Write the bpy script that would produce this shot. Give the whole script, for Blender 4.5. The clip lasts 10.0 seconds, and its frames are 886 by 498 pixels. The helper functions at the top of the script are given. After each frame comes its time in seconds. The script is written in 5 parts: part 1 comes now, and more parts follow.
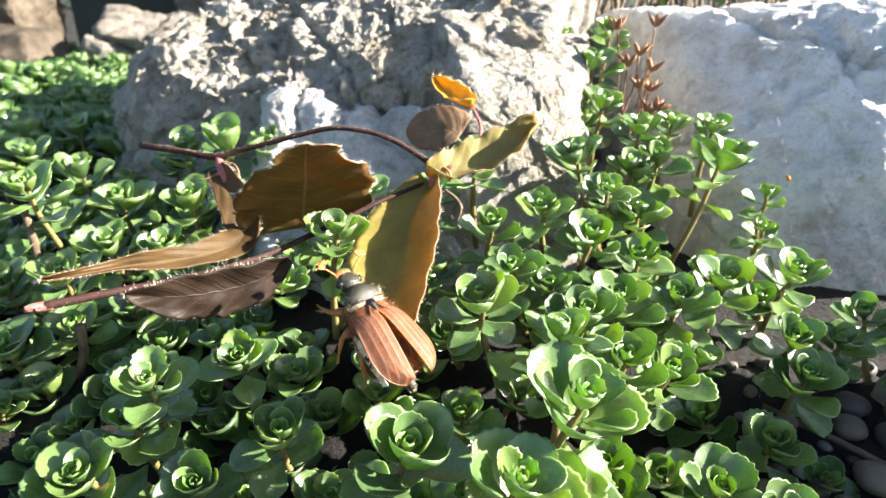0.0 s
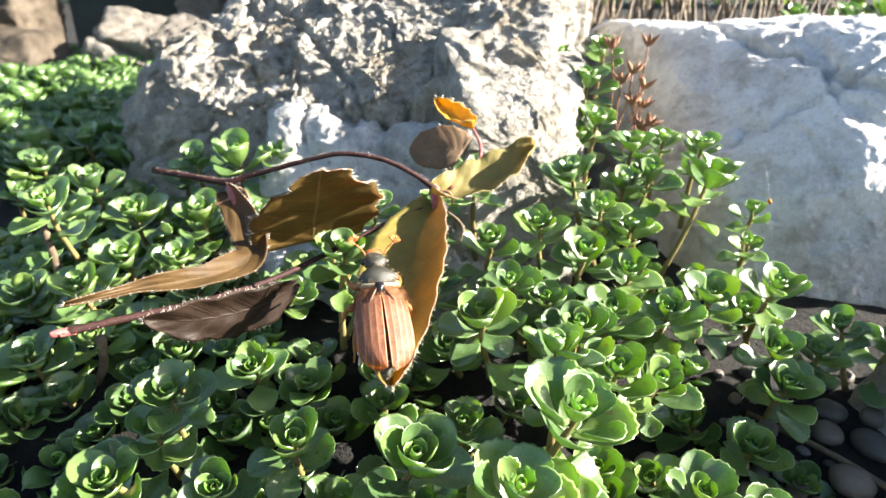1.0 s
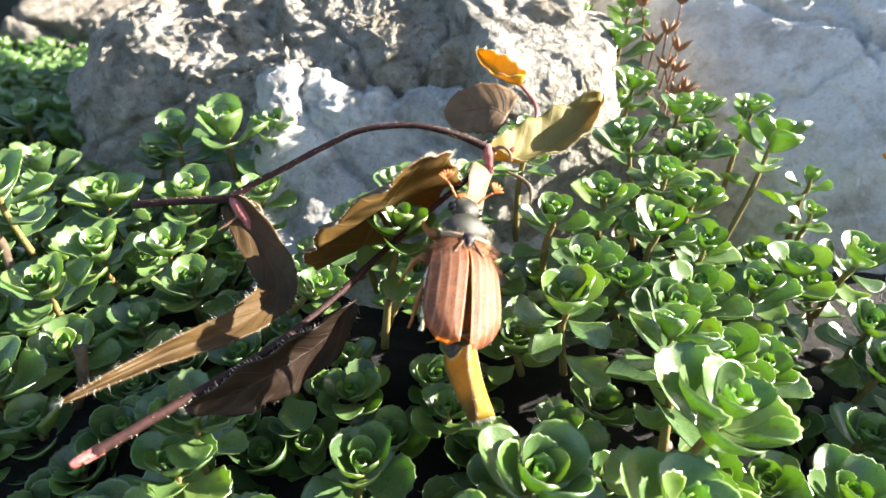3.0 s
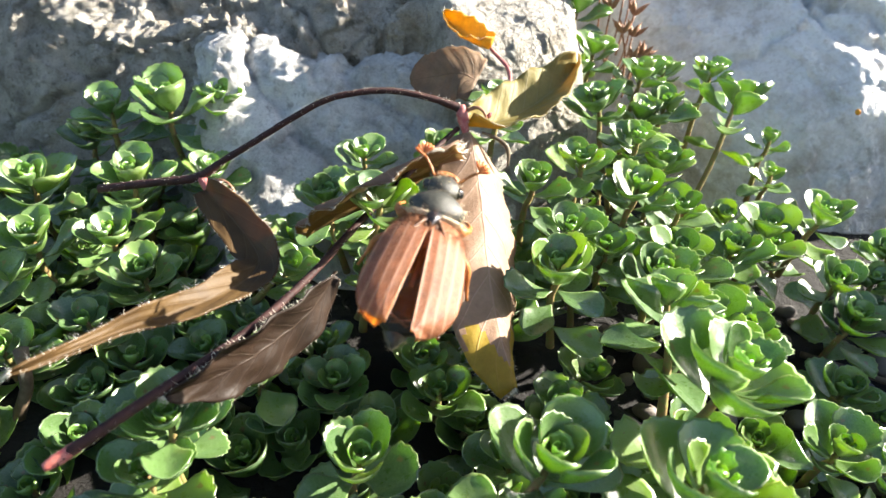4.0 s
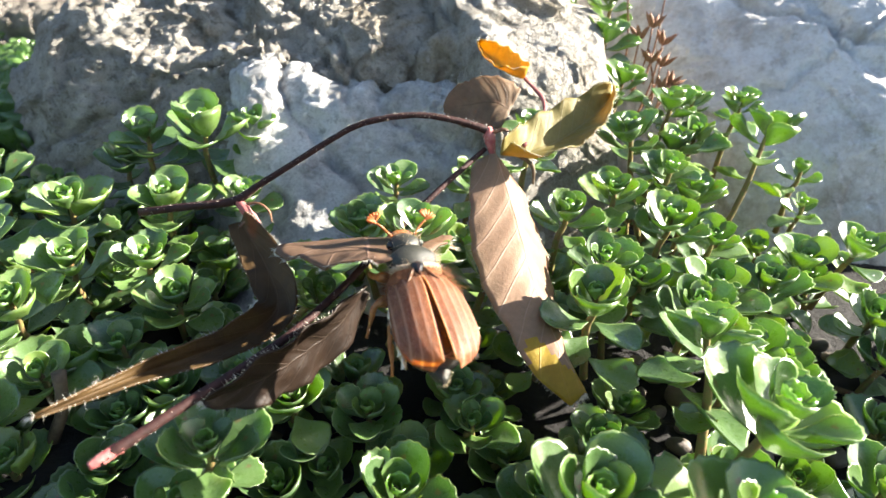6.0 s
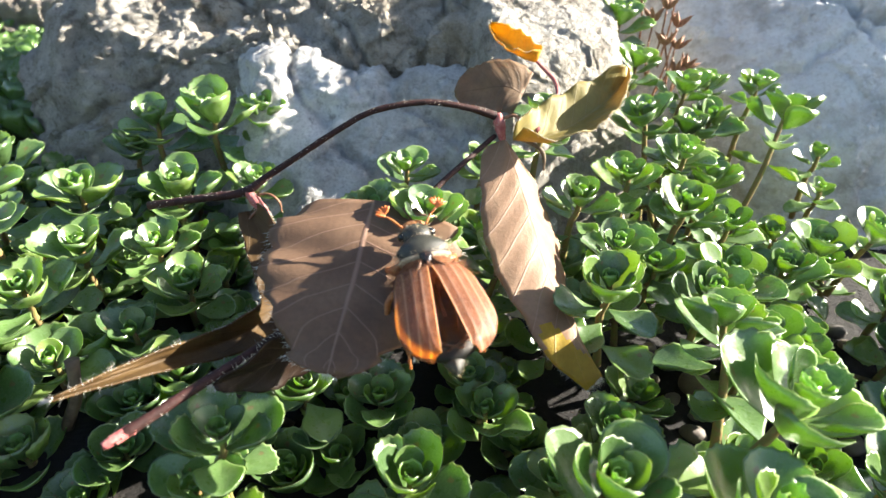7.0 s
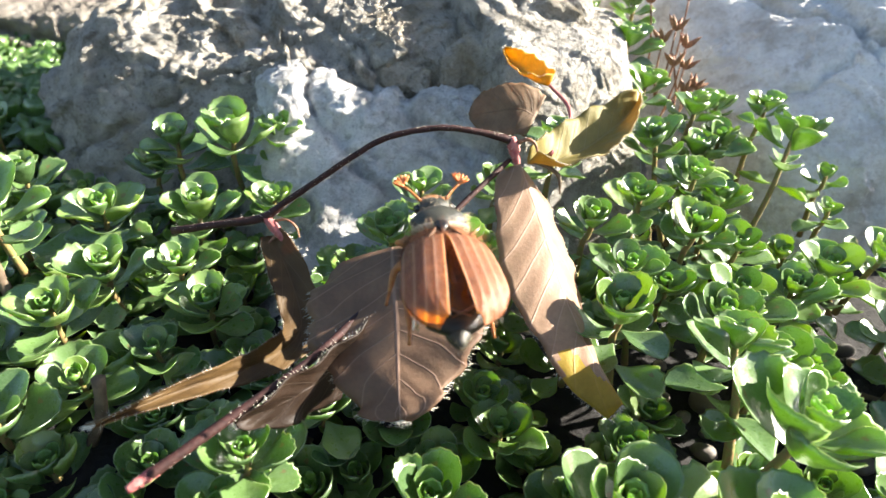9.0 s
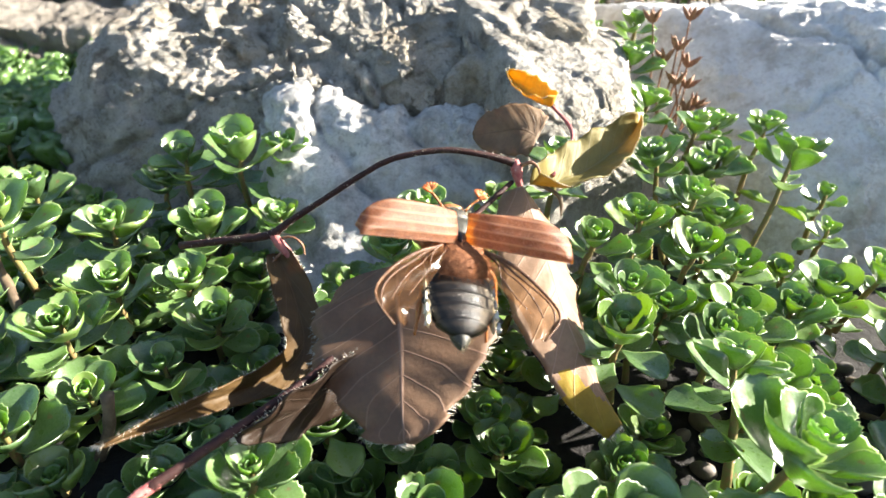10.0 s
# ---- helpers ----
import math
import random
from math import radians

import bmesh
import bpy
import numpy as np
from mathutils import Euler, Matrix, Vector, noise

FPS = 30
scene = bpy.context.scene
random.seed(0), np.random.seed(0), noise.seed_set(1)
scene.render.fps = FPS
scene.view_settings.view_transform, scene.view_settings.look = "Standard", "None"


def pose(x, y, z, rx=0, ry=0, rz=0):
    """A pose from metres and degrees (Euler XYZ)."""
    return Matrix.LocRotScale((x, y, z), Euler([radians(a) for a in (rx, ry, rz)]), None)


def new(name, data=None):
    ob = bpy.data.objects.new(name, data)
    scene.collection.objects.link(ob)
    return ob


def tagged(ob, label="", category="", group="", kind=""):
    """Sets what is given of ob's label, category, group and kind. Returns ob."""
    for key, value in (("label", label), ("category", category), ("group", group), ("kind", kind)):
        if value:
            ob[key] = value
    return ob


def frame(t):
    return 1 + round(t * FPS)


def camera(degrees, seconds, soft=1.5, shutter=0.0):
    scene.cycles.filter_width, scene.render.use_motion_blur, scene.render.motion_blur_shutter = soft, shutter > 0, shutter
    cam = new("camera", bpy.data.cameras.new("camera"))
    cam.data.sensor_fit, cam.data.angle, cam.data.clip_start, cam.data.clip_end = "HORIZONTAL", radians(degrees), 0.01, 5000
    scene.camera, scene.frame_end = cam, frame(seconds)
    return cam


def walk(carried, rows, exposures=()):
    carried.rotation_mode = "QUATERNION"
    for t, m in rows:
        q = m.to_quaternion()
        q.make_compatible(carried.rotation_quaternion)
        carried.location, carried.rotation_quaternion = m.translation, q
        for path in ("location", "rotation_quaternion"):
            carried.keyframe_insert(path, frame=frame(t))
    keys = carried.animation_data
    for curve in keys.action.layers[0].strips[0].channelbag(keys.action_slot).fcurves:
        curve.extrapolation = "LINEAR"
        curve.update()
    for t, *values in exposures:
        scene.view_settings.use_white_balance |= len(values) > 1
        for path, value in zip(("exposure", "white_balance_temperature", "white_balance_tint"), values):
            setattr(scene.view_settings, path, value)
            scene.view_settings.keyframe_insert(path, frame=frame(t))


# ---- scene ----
U = 0.01  # the plan below is in centimetres
EYE, TILT = 10.0, -25.0
cam = camera(70.4, 10.0)
ROWS = [
    (0, 0.296, -0.231, 1.513, 1.85, 0.98, -0.79),
    (0.5, 0.284, -0.833, 1.844, 1.55, 0.22, -0.89),
    (1, 0.124, -1.143, 2.080, 1.39, 0.44, -0.94),
    (1.5, -0.595, -1.007, 1.896, 0.01, 1.32, -0.35),
    (2, -1.557, 0.042, 1.661, -1.81, 1.55, 0.07),
    (2.5, -2.411, 0.922, 1.526, -3.16, 1.32, 0.44),
    (2.7, -2.605, 1.287, 1.486, -3.71, 1.12, 0.52),
    (3.8, -3.438, 2.409, 1.495, -9.21, -1.22, 3.06),
    (4, -3.715, 2.610, 1.427, -10.73, -1.51, 3.37),
    (4.5, -3.857, 2.750, 1.624, -10.70, -0.46, 3.19),
    (5, -3.888, 2.657, 1.695, -10.67, 0.06, 3.05),
    (5.5, -4.017, 2.647, 1.721, -10.46, 0.53, 2.86),
    (5.7, -4.144, 2.674, 1.646, -10.09, 0.68, 2.63),
    (7, -4.202, 2.855, 1.593, -8.80, -0.66, 2.66),
    (7.5, -4.276, 2.812, 1.642, -8.54, -0.51, 2.72),
    (8, -4.394, 2.789, 1.707, -8.48, -0.32, 2.58),
    (8.5, -4.430, 2.679, 1.749, -8.45, -0.05, 2.49),
    (9, -4.469, 2.600, 1.850, -8.39, 0.19, 2.44),
    (9.5, -4.539, 2.525, 1.933, -8.34, 0.59, 2.31),
    (10, -4.514, 2.389, 2.091, -8.17, 0.93, 2.07),
]
walk(cam, [(t, pose(0, 0, EYE * U, TILT) @ pose(x * U, y * U, z * U, 90 + pitch, roll, yaw)) for t, x, y, z, yaw, pitch, roll in ROWS])

cam.data.dof.use_dof, cam.data.dof.focus_distance, cam.data.dof.aperture_fstop = True, 0.13, 28.0

# ---- light ----
SUN_TO = Vector((0.89, 0.03, 0.41)).normalized()
world = bpy.data.worlds.new("sky")
world.use_nodes = True
scene.world = world
sky = world.node_tree.nodes.new("ShaderNodeTexSky")
sky.sky_type, sky.sun_disc = "NISHITA", False
sky.sun_elevation = math.asin(SUN_TO.z)
sky.sun_rotation = math.atan2(SUN_TO.x, SUN_TO.y)
back = world.node_tree.nodes["Background"]
back.inputs["Strength"].default_value = 0.051
world.node_tree.links.new(sky.outputs[0], back.inputs["Color"])
sun = new("sun", bpy.data.lights.new("sun", "SUN"))
sun.data.energy, sun.data.angle, sun.data.color = 5.0, radians(0.53), (1.0, 0.93, 0.82)
sun.matrix_world = Matrix.Translation((0.3, 0.3, 0.6)) @ SUN_TO.to_track_quat("Z", "Y").to_matrix().to_4x4()
scene.view_settings.exposure = 2.58

# ---- materials ----
def nodes_of(name):
    m = bpy.data.materials.new(name)
    m.use_nodes = True
    nt = m.node_tree
    return m, nt, nt.nodes, nt.links, nt.nodes["Principled BSDF"], nt.nodes["Material Output"]


def add(nt, kind, **values):
    n = nt.nodes.new(kind)
    for key, value in values.items():
        if key in n.inputs:
            n.inputs[key].default_value = value
    return n


def noise_of(nt, scale, detail=6.0, rough=0.6, coord=None, kind="Object"):
    n = nt.nodes.new("ShaderNodeTexNoise")
    n.inputs["Scale"].default_value, n.inputs["Detail"].default_value, n.inputs["Roughness"].default_value = scale, detail, rough
    if coord is None:
        coord = nt.nodes.new("ShaderNodeTexCoord").outputs[kind]
    nt.links.new(coord, n.inputs["Vector"])
    return n.outputs["Fac"]


def ramp(nt, fac, *stops):
    n = nt.nodes.new("ShaderNodeValToRGB")
    el = n.color_ramp.elements
    while len(el) < len(stops):
        el.new(0.5)
    for e, (p, c) in zip(el, stops):
        e.position, e.color = p, (c if len(c) == 4 else (*c, 1))
    nt.links.new(fac, n.inputs["Fac"])
    return n.outputs["Color"]


def grey(v):
    return (v, v, v)


def mix(nt, fac, a, b, mode="MIX"):
    n = nt.nodes.new("ShaderNodeMix")
    n.data_type, n.blend_type = "RGBA", mode
    for sock, v in ((n.inputs[0], fac), (n.inputs[6], a), (n.inputs[7], b)):
        if isinstance(v, (int, float)):
            sock.default_value = v
        elif isinstance(v, tuple):
            sock.default_value = v if len(v) == 4 else (*v, 1)
        else:
            nt.links.new(v, sock)
    return n.outputs[2]


def math_node(nt, op, a, b=None, c=None):
    n = nt.nodes.new("ShaderNodeMath")
    n.operation = op
    for k, v in enumerate((a, b, c)):
        if v is None:
            continue
        if isinstance(v, (int, float)):
            n.inputs[k].default_value = v
        else:
            nt.links.new(v, n.inputs[k])
    return n.outputs[0]


def bump(nt, height, strength, distance, normal=None):
    n = nt.nodes.new("ShaderNodeBump")
    n.inputs["Strength"].default_value, n.inputs["Distance"].default_value = strength, distance
    nt.links.new(height, n.inputs["Height"])
    if normal is not None:
        nt.links.new(normal, n.inputs["Normal"])
    return n.outputs["Normal"]


def leafy(name, build, rough, through_color, through_share, spec=0.5):
    """A leaf's material: build(nt) gives colour and normal; a share of the light goes through."""
    m, nt, nodes, links, bsdf, out = nodes_of(name)
    color, normal = build(nt)
    links.new(color, bsdf.inputs["Base Color"])
    if normal is not None:
        links.new(normal, bsdf.inputs["Normal"])
    if isinstance(rough, (int, float)):
        bsdf.inputs["Roughness"].default_value = rough
    else:
        links.new(rough(nt), bsdf.inputs["Roughness"])
    bsdf.inputs["Specular IOR Level"].default_value = spec
    if spec > 0.75:
        bsdf.inputs["Coat Weight"].default_value, bsdf.inputs["Coat Roughness"].default_value = 0.6, 0.26
    tr = nodes.new("ShaderNodeBsdfTranslucent")
    links.new(mix(nt, 1.0, color, through_color, "MULTIPLY"), tr.inputs["Color"])
    mx = nodes.new("ShaderNodeMixShader")
    mx.inputs[0].default_value = through_share
    links.new(bsdf.outputs[0], mx.inputs[1])
    links.new(tr.outputs[0], mx.inputs[2])
    links.new(mx.outputs[0], out.inputs["Surface"])
    return m


def uv_parts(nt):
    uv = nt.nodes.new("ShaderNodeTexCoord").outputs["UV"]
    sep = nt.nodes.new("ShaderNodeSeparateXYZ")
    nt.links.new(uv, sep.inputs[0])
    return sep.outputs[0], sep.outputs[1]


def young_look(nt):
    rnd = nt.nodes.new("ShaderNodeObjectInfo").outputs["Random"]
    base = ramp(nt, rnd, (0.0, (0.13, 0.26, 0.060)), (0.5, (0.18, 0.33, 0.075)), (1.0, (0.23, 0.37, 0.085)))
    fine = noise_of(nt, 2600, 3)
    return mix(nt, ramp(nt, fine, (0.45, grey(0)), (0.75, grey(0.3))), base, (0.30, 0.42, 0.20)), bump(nt, fine, 0.3, 0.0002)


def sedum_look(nt):
    rnd = nt.nodes.new("ShaderNodeObjectInfo").outputs["Random"]
    _, rho = uv_parts(nt)
    base = ramp(nt, rnd, (0.0, (0.060, 0.124, 0.038)), (0.35, (0.105, 0.192, 0.052)), (0.7, (0.155, 0.258, 0.066)), (1.0, (0.215, 0.305, 0.070)))
    blotch = noise_of(nt, 260, 3)
    base = mix(nt, ramp(nt, blotch, (0.35, grey(0)), (0.75, grey(0.4))), base, (0.13, 0.225, 0.08))
    fine = noise_of(nt, 2600, 3)
    base = mix(nt, ramp(nt, fine, (0.42, grey(0)), (0.72, grey(0.35))), base, (0.22, 0.31, 0.17))
    margin = ramp(nt, rho, (0.94, grey(0)), (0.98, grey(0.42)))
    base = mix(nt, margin, base, (0.38, 0.44, 0.24))
    spots = ramp(nt, noise_of(nt, 420, 2), (0.70, grey(0)), (0.74, grey(0.7)))
    base = mix(nt, spots, base, (0.20, 0.13, 0.06))
    return base, bump(nt, fine, 0.35, 0.0002)


def sedum_rough(nt):
    return ramp(nt, noise_of(nt, 500, 3), (0.3, grey(0.22)), (0.7, grey(0.42)))


SEDUM = leafy("sedum_leaf", sedum_look, sedum_rough, (2.1, 2.0, 0.36), 0.40, 1.0)

YOUNG = leafy("young_sedum_leaf", young_look, sedum_rough, (2.1, 1.9, 0.40), 0.40, 0.8)


def stem_material(name, a, b, scale=900):
    m, nt, nodes, links, bsdf, out = nodes_of(name)
    links.new(ramp(nt, noise_of(nt, scale, 4), (0.35, a), (0.65, b)), bsdf.inputs["Base Color"])
    links.new(bump(nt, noise_of(nt, scale * 2, 3), 0.5, 0.0003), bsdf.inputs["Normal"])
    bsdf.inputs["Roughness"].default_value, bsdf.inputs["Specular IOR Level"].default_value = 0.65, 0.25
    return m


STEM = stem_material("sedum_stem", (0.16, 0.17, 0.05), (0.22, 0.13, 0.06))
DRY = stem_material("dry_seed", (0.16, 0.075, 0.045), (0.30, 0.16, 0.09))
STRAW = stem_material("straw", (0.15, 0.11, 0.07), (0.07, 0.048, 0.03), 300)


def stone_material(name, dark, mid, light, tan, scale, stain, shine=0.7, relief=1.0):
    """Limestone: pale patches over grey, ochre stains, darker colour in the pits, relief at three sizes."""
    m, nt, nodes, links, bsdf, out = nodes_of(name)
    big, middle = noise_of(nt, 22 * scale, 8, 0.62), noise_of(nt, 95 * scale, 9, 0.72)
    small, fine = noise_of(nt, 330 * scale, 7, 0.72), noise_of(nt, 1500 * scale, 4, 0.7)
    c = ramp(nt, middle, (0.34, dark), (0.47, mid), (0.64, light))
    c = mix(nt, ramp(nt, big, (0.50, grey(0)), (0.64, grey(stain))), c, tan)
    c = mix(nt, ramp(nt, noise_of(nt, 48 * scale, 9, 0.68), (0.52, grey(0)), (0.60, grey(0.7))), c, light)
    c = mix(nt, ramp(nt, small, (0.34, grey(0.8)), (0.46, grey(0))), c, dark)
    c = mix(nt, ramp(nt, fine, (0.36, grey(0.4)), (0.52, grey(0))), c, dark)
    links.new(c, bsdf.inputs["Base Color"])
    bsdf.inputs["Roughness"].default_value = shine
    bsdf.inputs["Specular IOR Level"].default_value = 0.35
    h1 = bump(nt, middle, 0.9 * relief, 0.006 / scale)
    h2 = bump(nt, small, 0.9 * relief, 0.0022 / scale, h1)
    links.new(bump(nt, fine, 0.7 * relief, 0.0006, h2), bsdf.inputs["Normal"])
    return m


ROUGH_STONE = stone_material("weathered_limestone", (0.15, 0.13, 0.10), (0.43, 0.40, 0.345), (0.60, 0.57, 0.515), (0.46, 0.37, 0.25), 1.35, 0.7, 0.8, 1.25)
KNOB_STONE = stone_material("sunlit_limestone", (0.17, 0.15, 0.12), (0.40, 0.37, 0.32), (0.56, 0.535, 0.485), (0.42, 0.35, 0.25), 1.1, 0.6, 0.75, 1.1)
SLAB_STONE = stone_material("pale_limestone", (0.28, 0.27, 0.25), (0.56, 0.545, 0.52), (0.76, 0.75, 0.73), (0.56, 0.50, 0.41), 0.8, 0.4, 0.6, 0.8)
BLUE_STONE = stone_material("pale_smooth_limestone", (0.42, 0.39, 0.35), (0.64, 0.635, 0.63), (0.78, 0.775, 0.77), (0.55, 0.47, 0.37), 0.5, 0.75, 0.55, 0.6)
# brown stone darkened in colour, in place of shade falling on the far stones
POST_STONE = stone_material("shaded_brown_stone", (0.07, 0.055, 0.04), (0.13, 0.10, 0.07), (0.20, 0.16, 0.12), (0.16, 0.12, 0.08), 0.4, 0.4)
FAR_STONE = stone_material("sandy_limestone", (0.14, 0.115, 0.09), (0.27, 0.24, 0.20), (0.38, 0.345, 0.30), (0.32, 0.26, 0.19), 0.4, 0.4)


def soil_material():
    m, nt, nodes, links, bsdf, out = nodes_of("shade_dark_soil")
    # near black: the deep shade between the shoots is put into the soil's colour
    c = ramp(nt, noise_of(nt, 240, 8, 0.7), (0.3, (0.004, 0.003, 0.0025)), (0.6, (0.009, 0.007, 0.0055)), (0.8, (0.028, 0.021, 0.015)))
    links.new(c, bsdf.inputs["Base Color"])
    bsdf.inputs["Roughness"].default_value = 0.9
    links.new(bump(nt, noise_of(nt, 500, 6, 0.7), 1.0, 0.004), bsdf.inputs["Normal"])
    return m


SOIL = soil_material()


def pebble_material():
    m, nt, nodes, links, bsdf, out = nodes_of("pebble_stone")
    rnd = nt.nodes.new("ShaderNodeObjectInfo").outputs["Random"]
    # pebble tones lowered to include the half shade they lie in
    c = ramp(nt, rnd, (0.0, (0.045, 0.042, 0.042)), (0.4, (0.11, 0.09, 0.07)), (0.7, (0.15, 0.11, 0.08)), (1.0, (0.17, 0.155, 0.14)))
    c = mix(nt, ramp(nt, noise_of(nt, 700, 6), (0.4, grey(0)), (0.7, grey(0.5))), c, (0.06, 0.05, 0.042))
    links.new(c, bsdf.inputs["Base Color"])
    bsdf.inputs["Roughness"].default_value = 0.6
    links.new(bump(nt, noise_of(nt, 2500, 4), 0.3, 0.0004), bsdf.inputs["Normal"])
    return m


PEBBLE = pebble_material()

# ---- helpers for shapes ----
def mesh_of(name, verts, faces, material, uvs=None, smooth=True):
    """A mesh from places in centimetres."""
    me = bpy.data.meshes.new(name)
    me.from_pydata([(x * U, y * U, z * U) for x, y, z in verts], [], faces)
    if uvs is not None:
        layer = me.uv_layers.new(name="UVMap")
        index = np.empty(len(me.loops), dtype=np.int32)
        me.loops.foreach_get("vertex_index", index)
        layer.data.foreach_set("uv", np.asarray(uvs, dtype=np.float32)[index].ravel())
    if smooth:
        me.polygons.foreach_set("use_smooth", [True] * len(me.polygons))
    me.materials.append(material)
    me.update()
    return me


def part(name, me, parent=None, m=None, label=""):
    ob = new(name, me)
    if parent is not None:
        ob.parent = parent
    if m is not None:
        ob.matrix_basis = m
    if label:
        ob["label"] = label
    return ob


def at(x, y, z, rx=0, ry=0, rz=0):
    return pose(x * U, y * U, z * U, rx, ry, rz)


def tube(points, radii, sides=8, bumps=0.0, seed=0):
    """Vertices and faces of a tube along points (cm), closed at both ends."""
    rng = random.Random(seed)
    pts = [Vector(p) for p in points]
    verts, faces = [], []
    side = None
    for i, p in enumerate(pts):
        way = (pts[min(i + 1, len(pts) - 1)] - pts[max(i - 1, 0)]).normalized()
        if side is None:
            side = way.orthogonal().normalized()
        side = (side - way * side.dot(way)).normalized()
        up = way.cross(side)
        for k in range(sides):
            a = 2 * math.pi * k / sides
            r = radii[i] * (1 + bumps * (rng.random() - 0.5))
            verts.append(p + (side * math.cos(a) + up * math.sin(a)) * r)
    for i in range(len(pts) - 1):
        for k in range(sides):
            a, b = i * sides + k, i * sides + (k + 1) % sides
            faces.append((a, b, b + sides, a + sides))
    faces.append(tuple(range(sides))[::-1])
    faces.append(tuple(len(verts) - sides + k for k in range(sides)))
    return [tuple(v) for v in verts], faces


def smooth_line(points, steps):
    """Catmull-Rom through points."""
    p = [Vector(q) for q in points]
    p = [2 * p[0] - p[1]] + p + [2 * p[-1] - p[-2]]
    out = []
    for i in range(1, len(p) - 2):
        for s in range(steps):
            t = s / steps
            a, b, c, d = p[i - 1], p[i], p[i + 1], p[i + 2]
            out.append(0.5 * (2 * b + (c - a) * t + (2 * a - 5 * b + 4 * c - d) * t * t + (3 * b - a - 3 * c + d) * t ** 3))
    out.append(p[-2])
    return out


# ---- ground ----
def bed(x, y):
    """Height of the soil (cm)."""
    left = 2.2 * max(0.0, min(1.0, (4.5 - x) / 7)) * max(0.0, min(1.0, (y - 10) / 5))
    back = 1.6 * max(0.0, min(1.0, (y - 12) / 8))
    far = max(0.0, min(1.0, (y - 60) / 80)) * 2.0
    return max(left, back) + 0.35 * noise.noise((x * 0.35, y * 0.35, 0)) + 0.15 * noise.noise((x * 1.3, y * 1.3, 4)) - far


def build_ground():
    n = 120
    s = [math.sinh(k / n * 9.0) / math.sinh(9.0) * 6000 for k in range(-n, n + 1)]
    verts = [(x - 1, y + 14, bed(x - 1, y + 14)) for y in s for x in s]
    w = 2 * n + 1
    faces = [(j * w + i, j * w + i + 1, (j + 1) * w + i + 1, (j + 1) * w + i) for j in range(w - 1) for i in range(w - 1)]
    tagged(part("ground", mesh_of("ground", verts, faces, SOIL)), "crumbly garden soil under the succulent bed, coloured near black for deep shade", "ground", kind="structure")


build_ground()


# ---- rocks ----
def fractal(p, octaves, rough=0.5):
    v, a, f = 0.0, 1.0, 1.0
    for k in range(octaves):
        v += a * noise.noise(p * f + Vector((k * 7.1, 0, 0)))
        a, f = a * rough, f * 2.05
    return v


def ridge(p, octaves):
    v, a, f = 0.0, 1.0, 1.0
    for k in range(octaves):
        v += a * (1 - abs(noise.noise(p * f + Vector((0, k * 5.3, 0)))) * 2.2)
        a, f = a * 0.5, f * 2.1
    return v


def facets(p, scale, amount):
    """Broken faces: each cell of stone ends in a plane of its own tilt."""
    q = p * scale
    near = noise.voronoi(q)[1][0]
    tilt = noise.cell_vector(near * 7.3) - Vector((0.5, 0.5, 0.5))
    return amount * ((q - near).dot(tilt) * 1.6 + 0.7 * tilt.x)


def boulder(name, label, centre, planes, material, level, lumps, detail, ridges, seed, soft=0.6, seams=(), chips=0.0):
    """A rock: rounded hull of planes (normal, distance) round a centre in centimetres, then broken up by noise along its normal."""
    bm = bmesh.new()
    bmesh.ops.create_icosphere(bm, subdivisions=level, radius=1.0)
    norms = [(Vector(n).normalized(), d) for n, d in planes]
    off = Vector((seed * 13.7, seed * 3.1, -seed * 5.9))
    base = Vector(centre)
    for v in bm.verts:
        d = v.co.normalized()
        acc = 0.0
        for n, dist in norms:
            k = d.dot(n)
            if k > 0:
                acc += (k / dist) ** (8 / soft)
        v.co = d * acc ** (-soft / 8)
    bm.normal_update()
    moves = []
    for v in bm.verts:
        p = v.co + off
        h = lumps * fractal(p * 0.16, 3) + detail * fractal(p * 0.75, 6, 0.66) + ridges * (ridge(p * 0.42, 4) - 0.9)
        if chips:
            q = p + noise.noise_vector(p * 0.9) * 0.35
            h += facets(q, 0.42, chips) + facets(q, 0.95, chips * 0.5) + facets(q, 2.2, chips * 0.26) + facets(q, 5.1, chips * 0.12)
        for n, dist, depth, width in seams:
            k = (v.co.dot(Vector(n)) - dist + 0.45 * fractal(p * 0.5, 3)) / width
            h -= depth * math.exp(-k * k)
        moves.append(v.normal * h)
    for v, mv in zip(bm.verts, moves):
        v.co = (v.co + mv) * U
    for f in bm.faces:
        f.smooth = True
    me = bpy.data.meshes.new(name)
    bm.to_mesh(me)
    bm.free()
    me.materials.append(material)
    ob = new(name, me)
    ob.location = base * U
    return tagged(ob, label, "rock", "rocks of the rockery")


def through_points(centre, faces):
    """Planes as boulder() takes them, from a normal and a place (cm) that the face goes through."""
    c = Vector(centre)
    return [(n, Vector(n).normalized().dot(Vector(p) - c)) for n, p in faces]


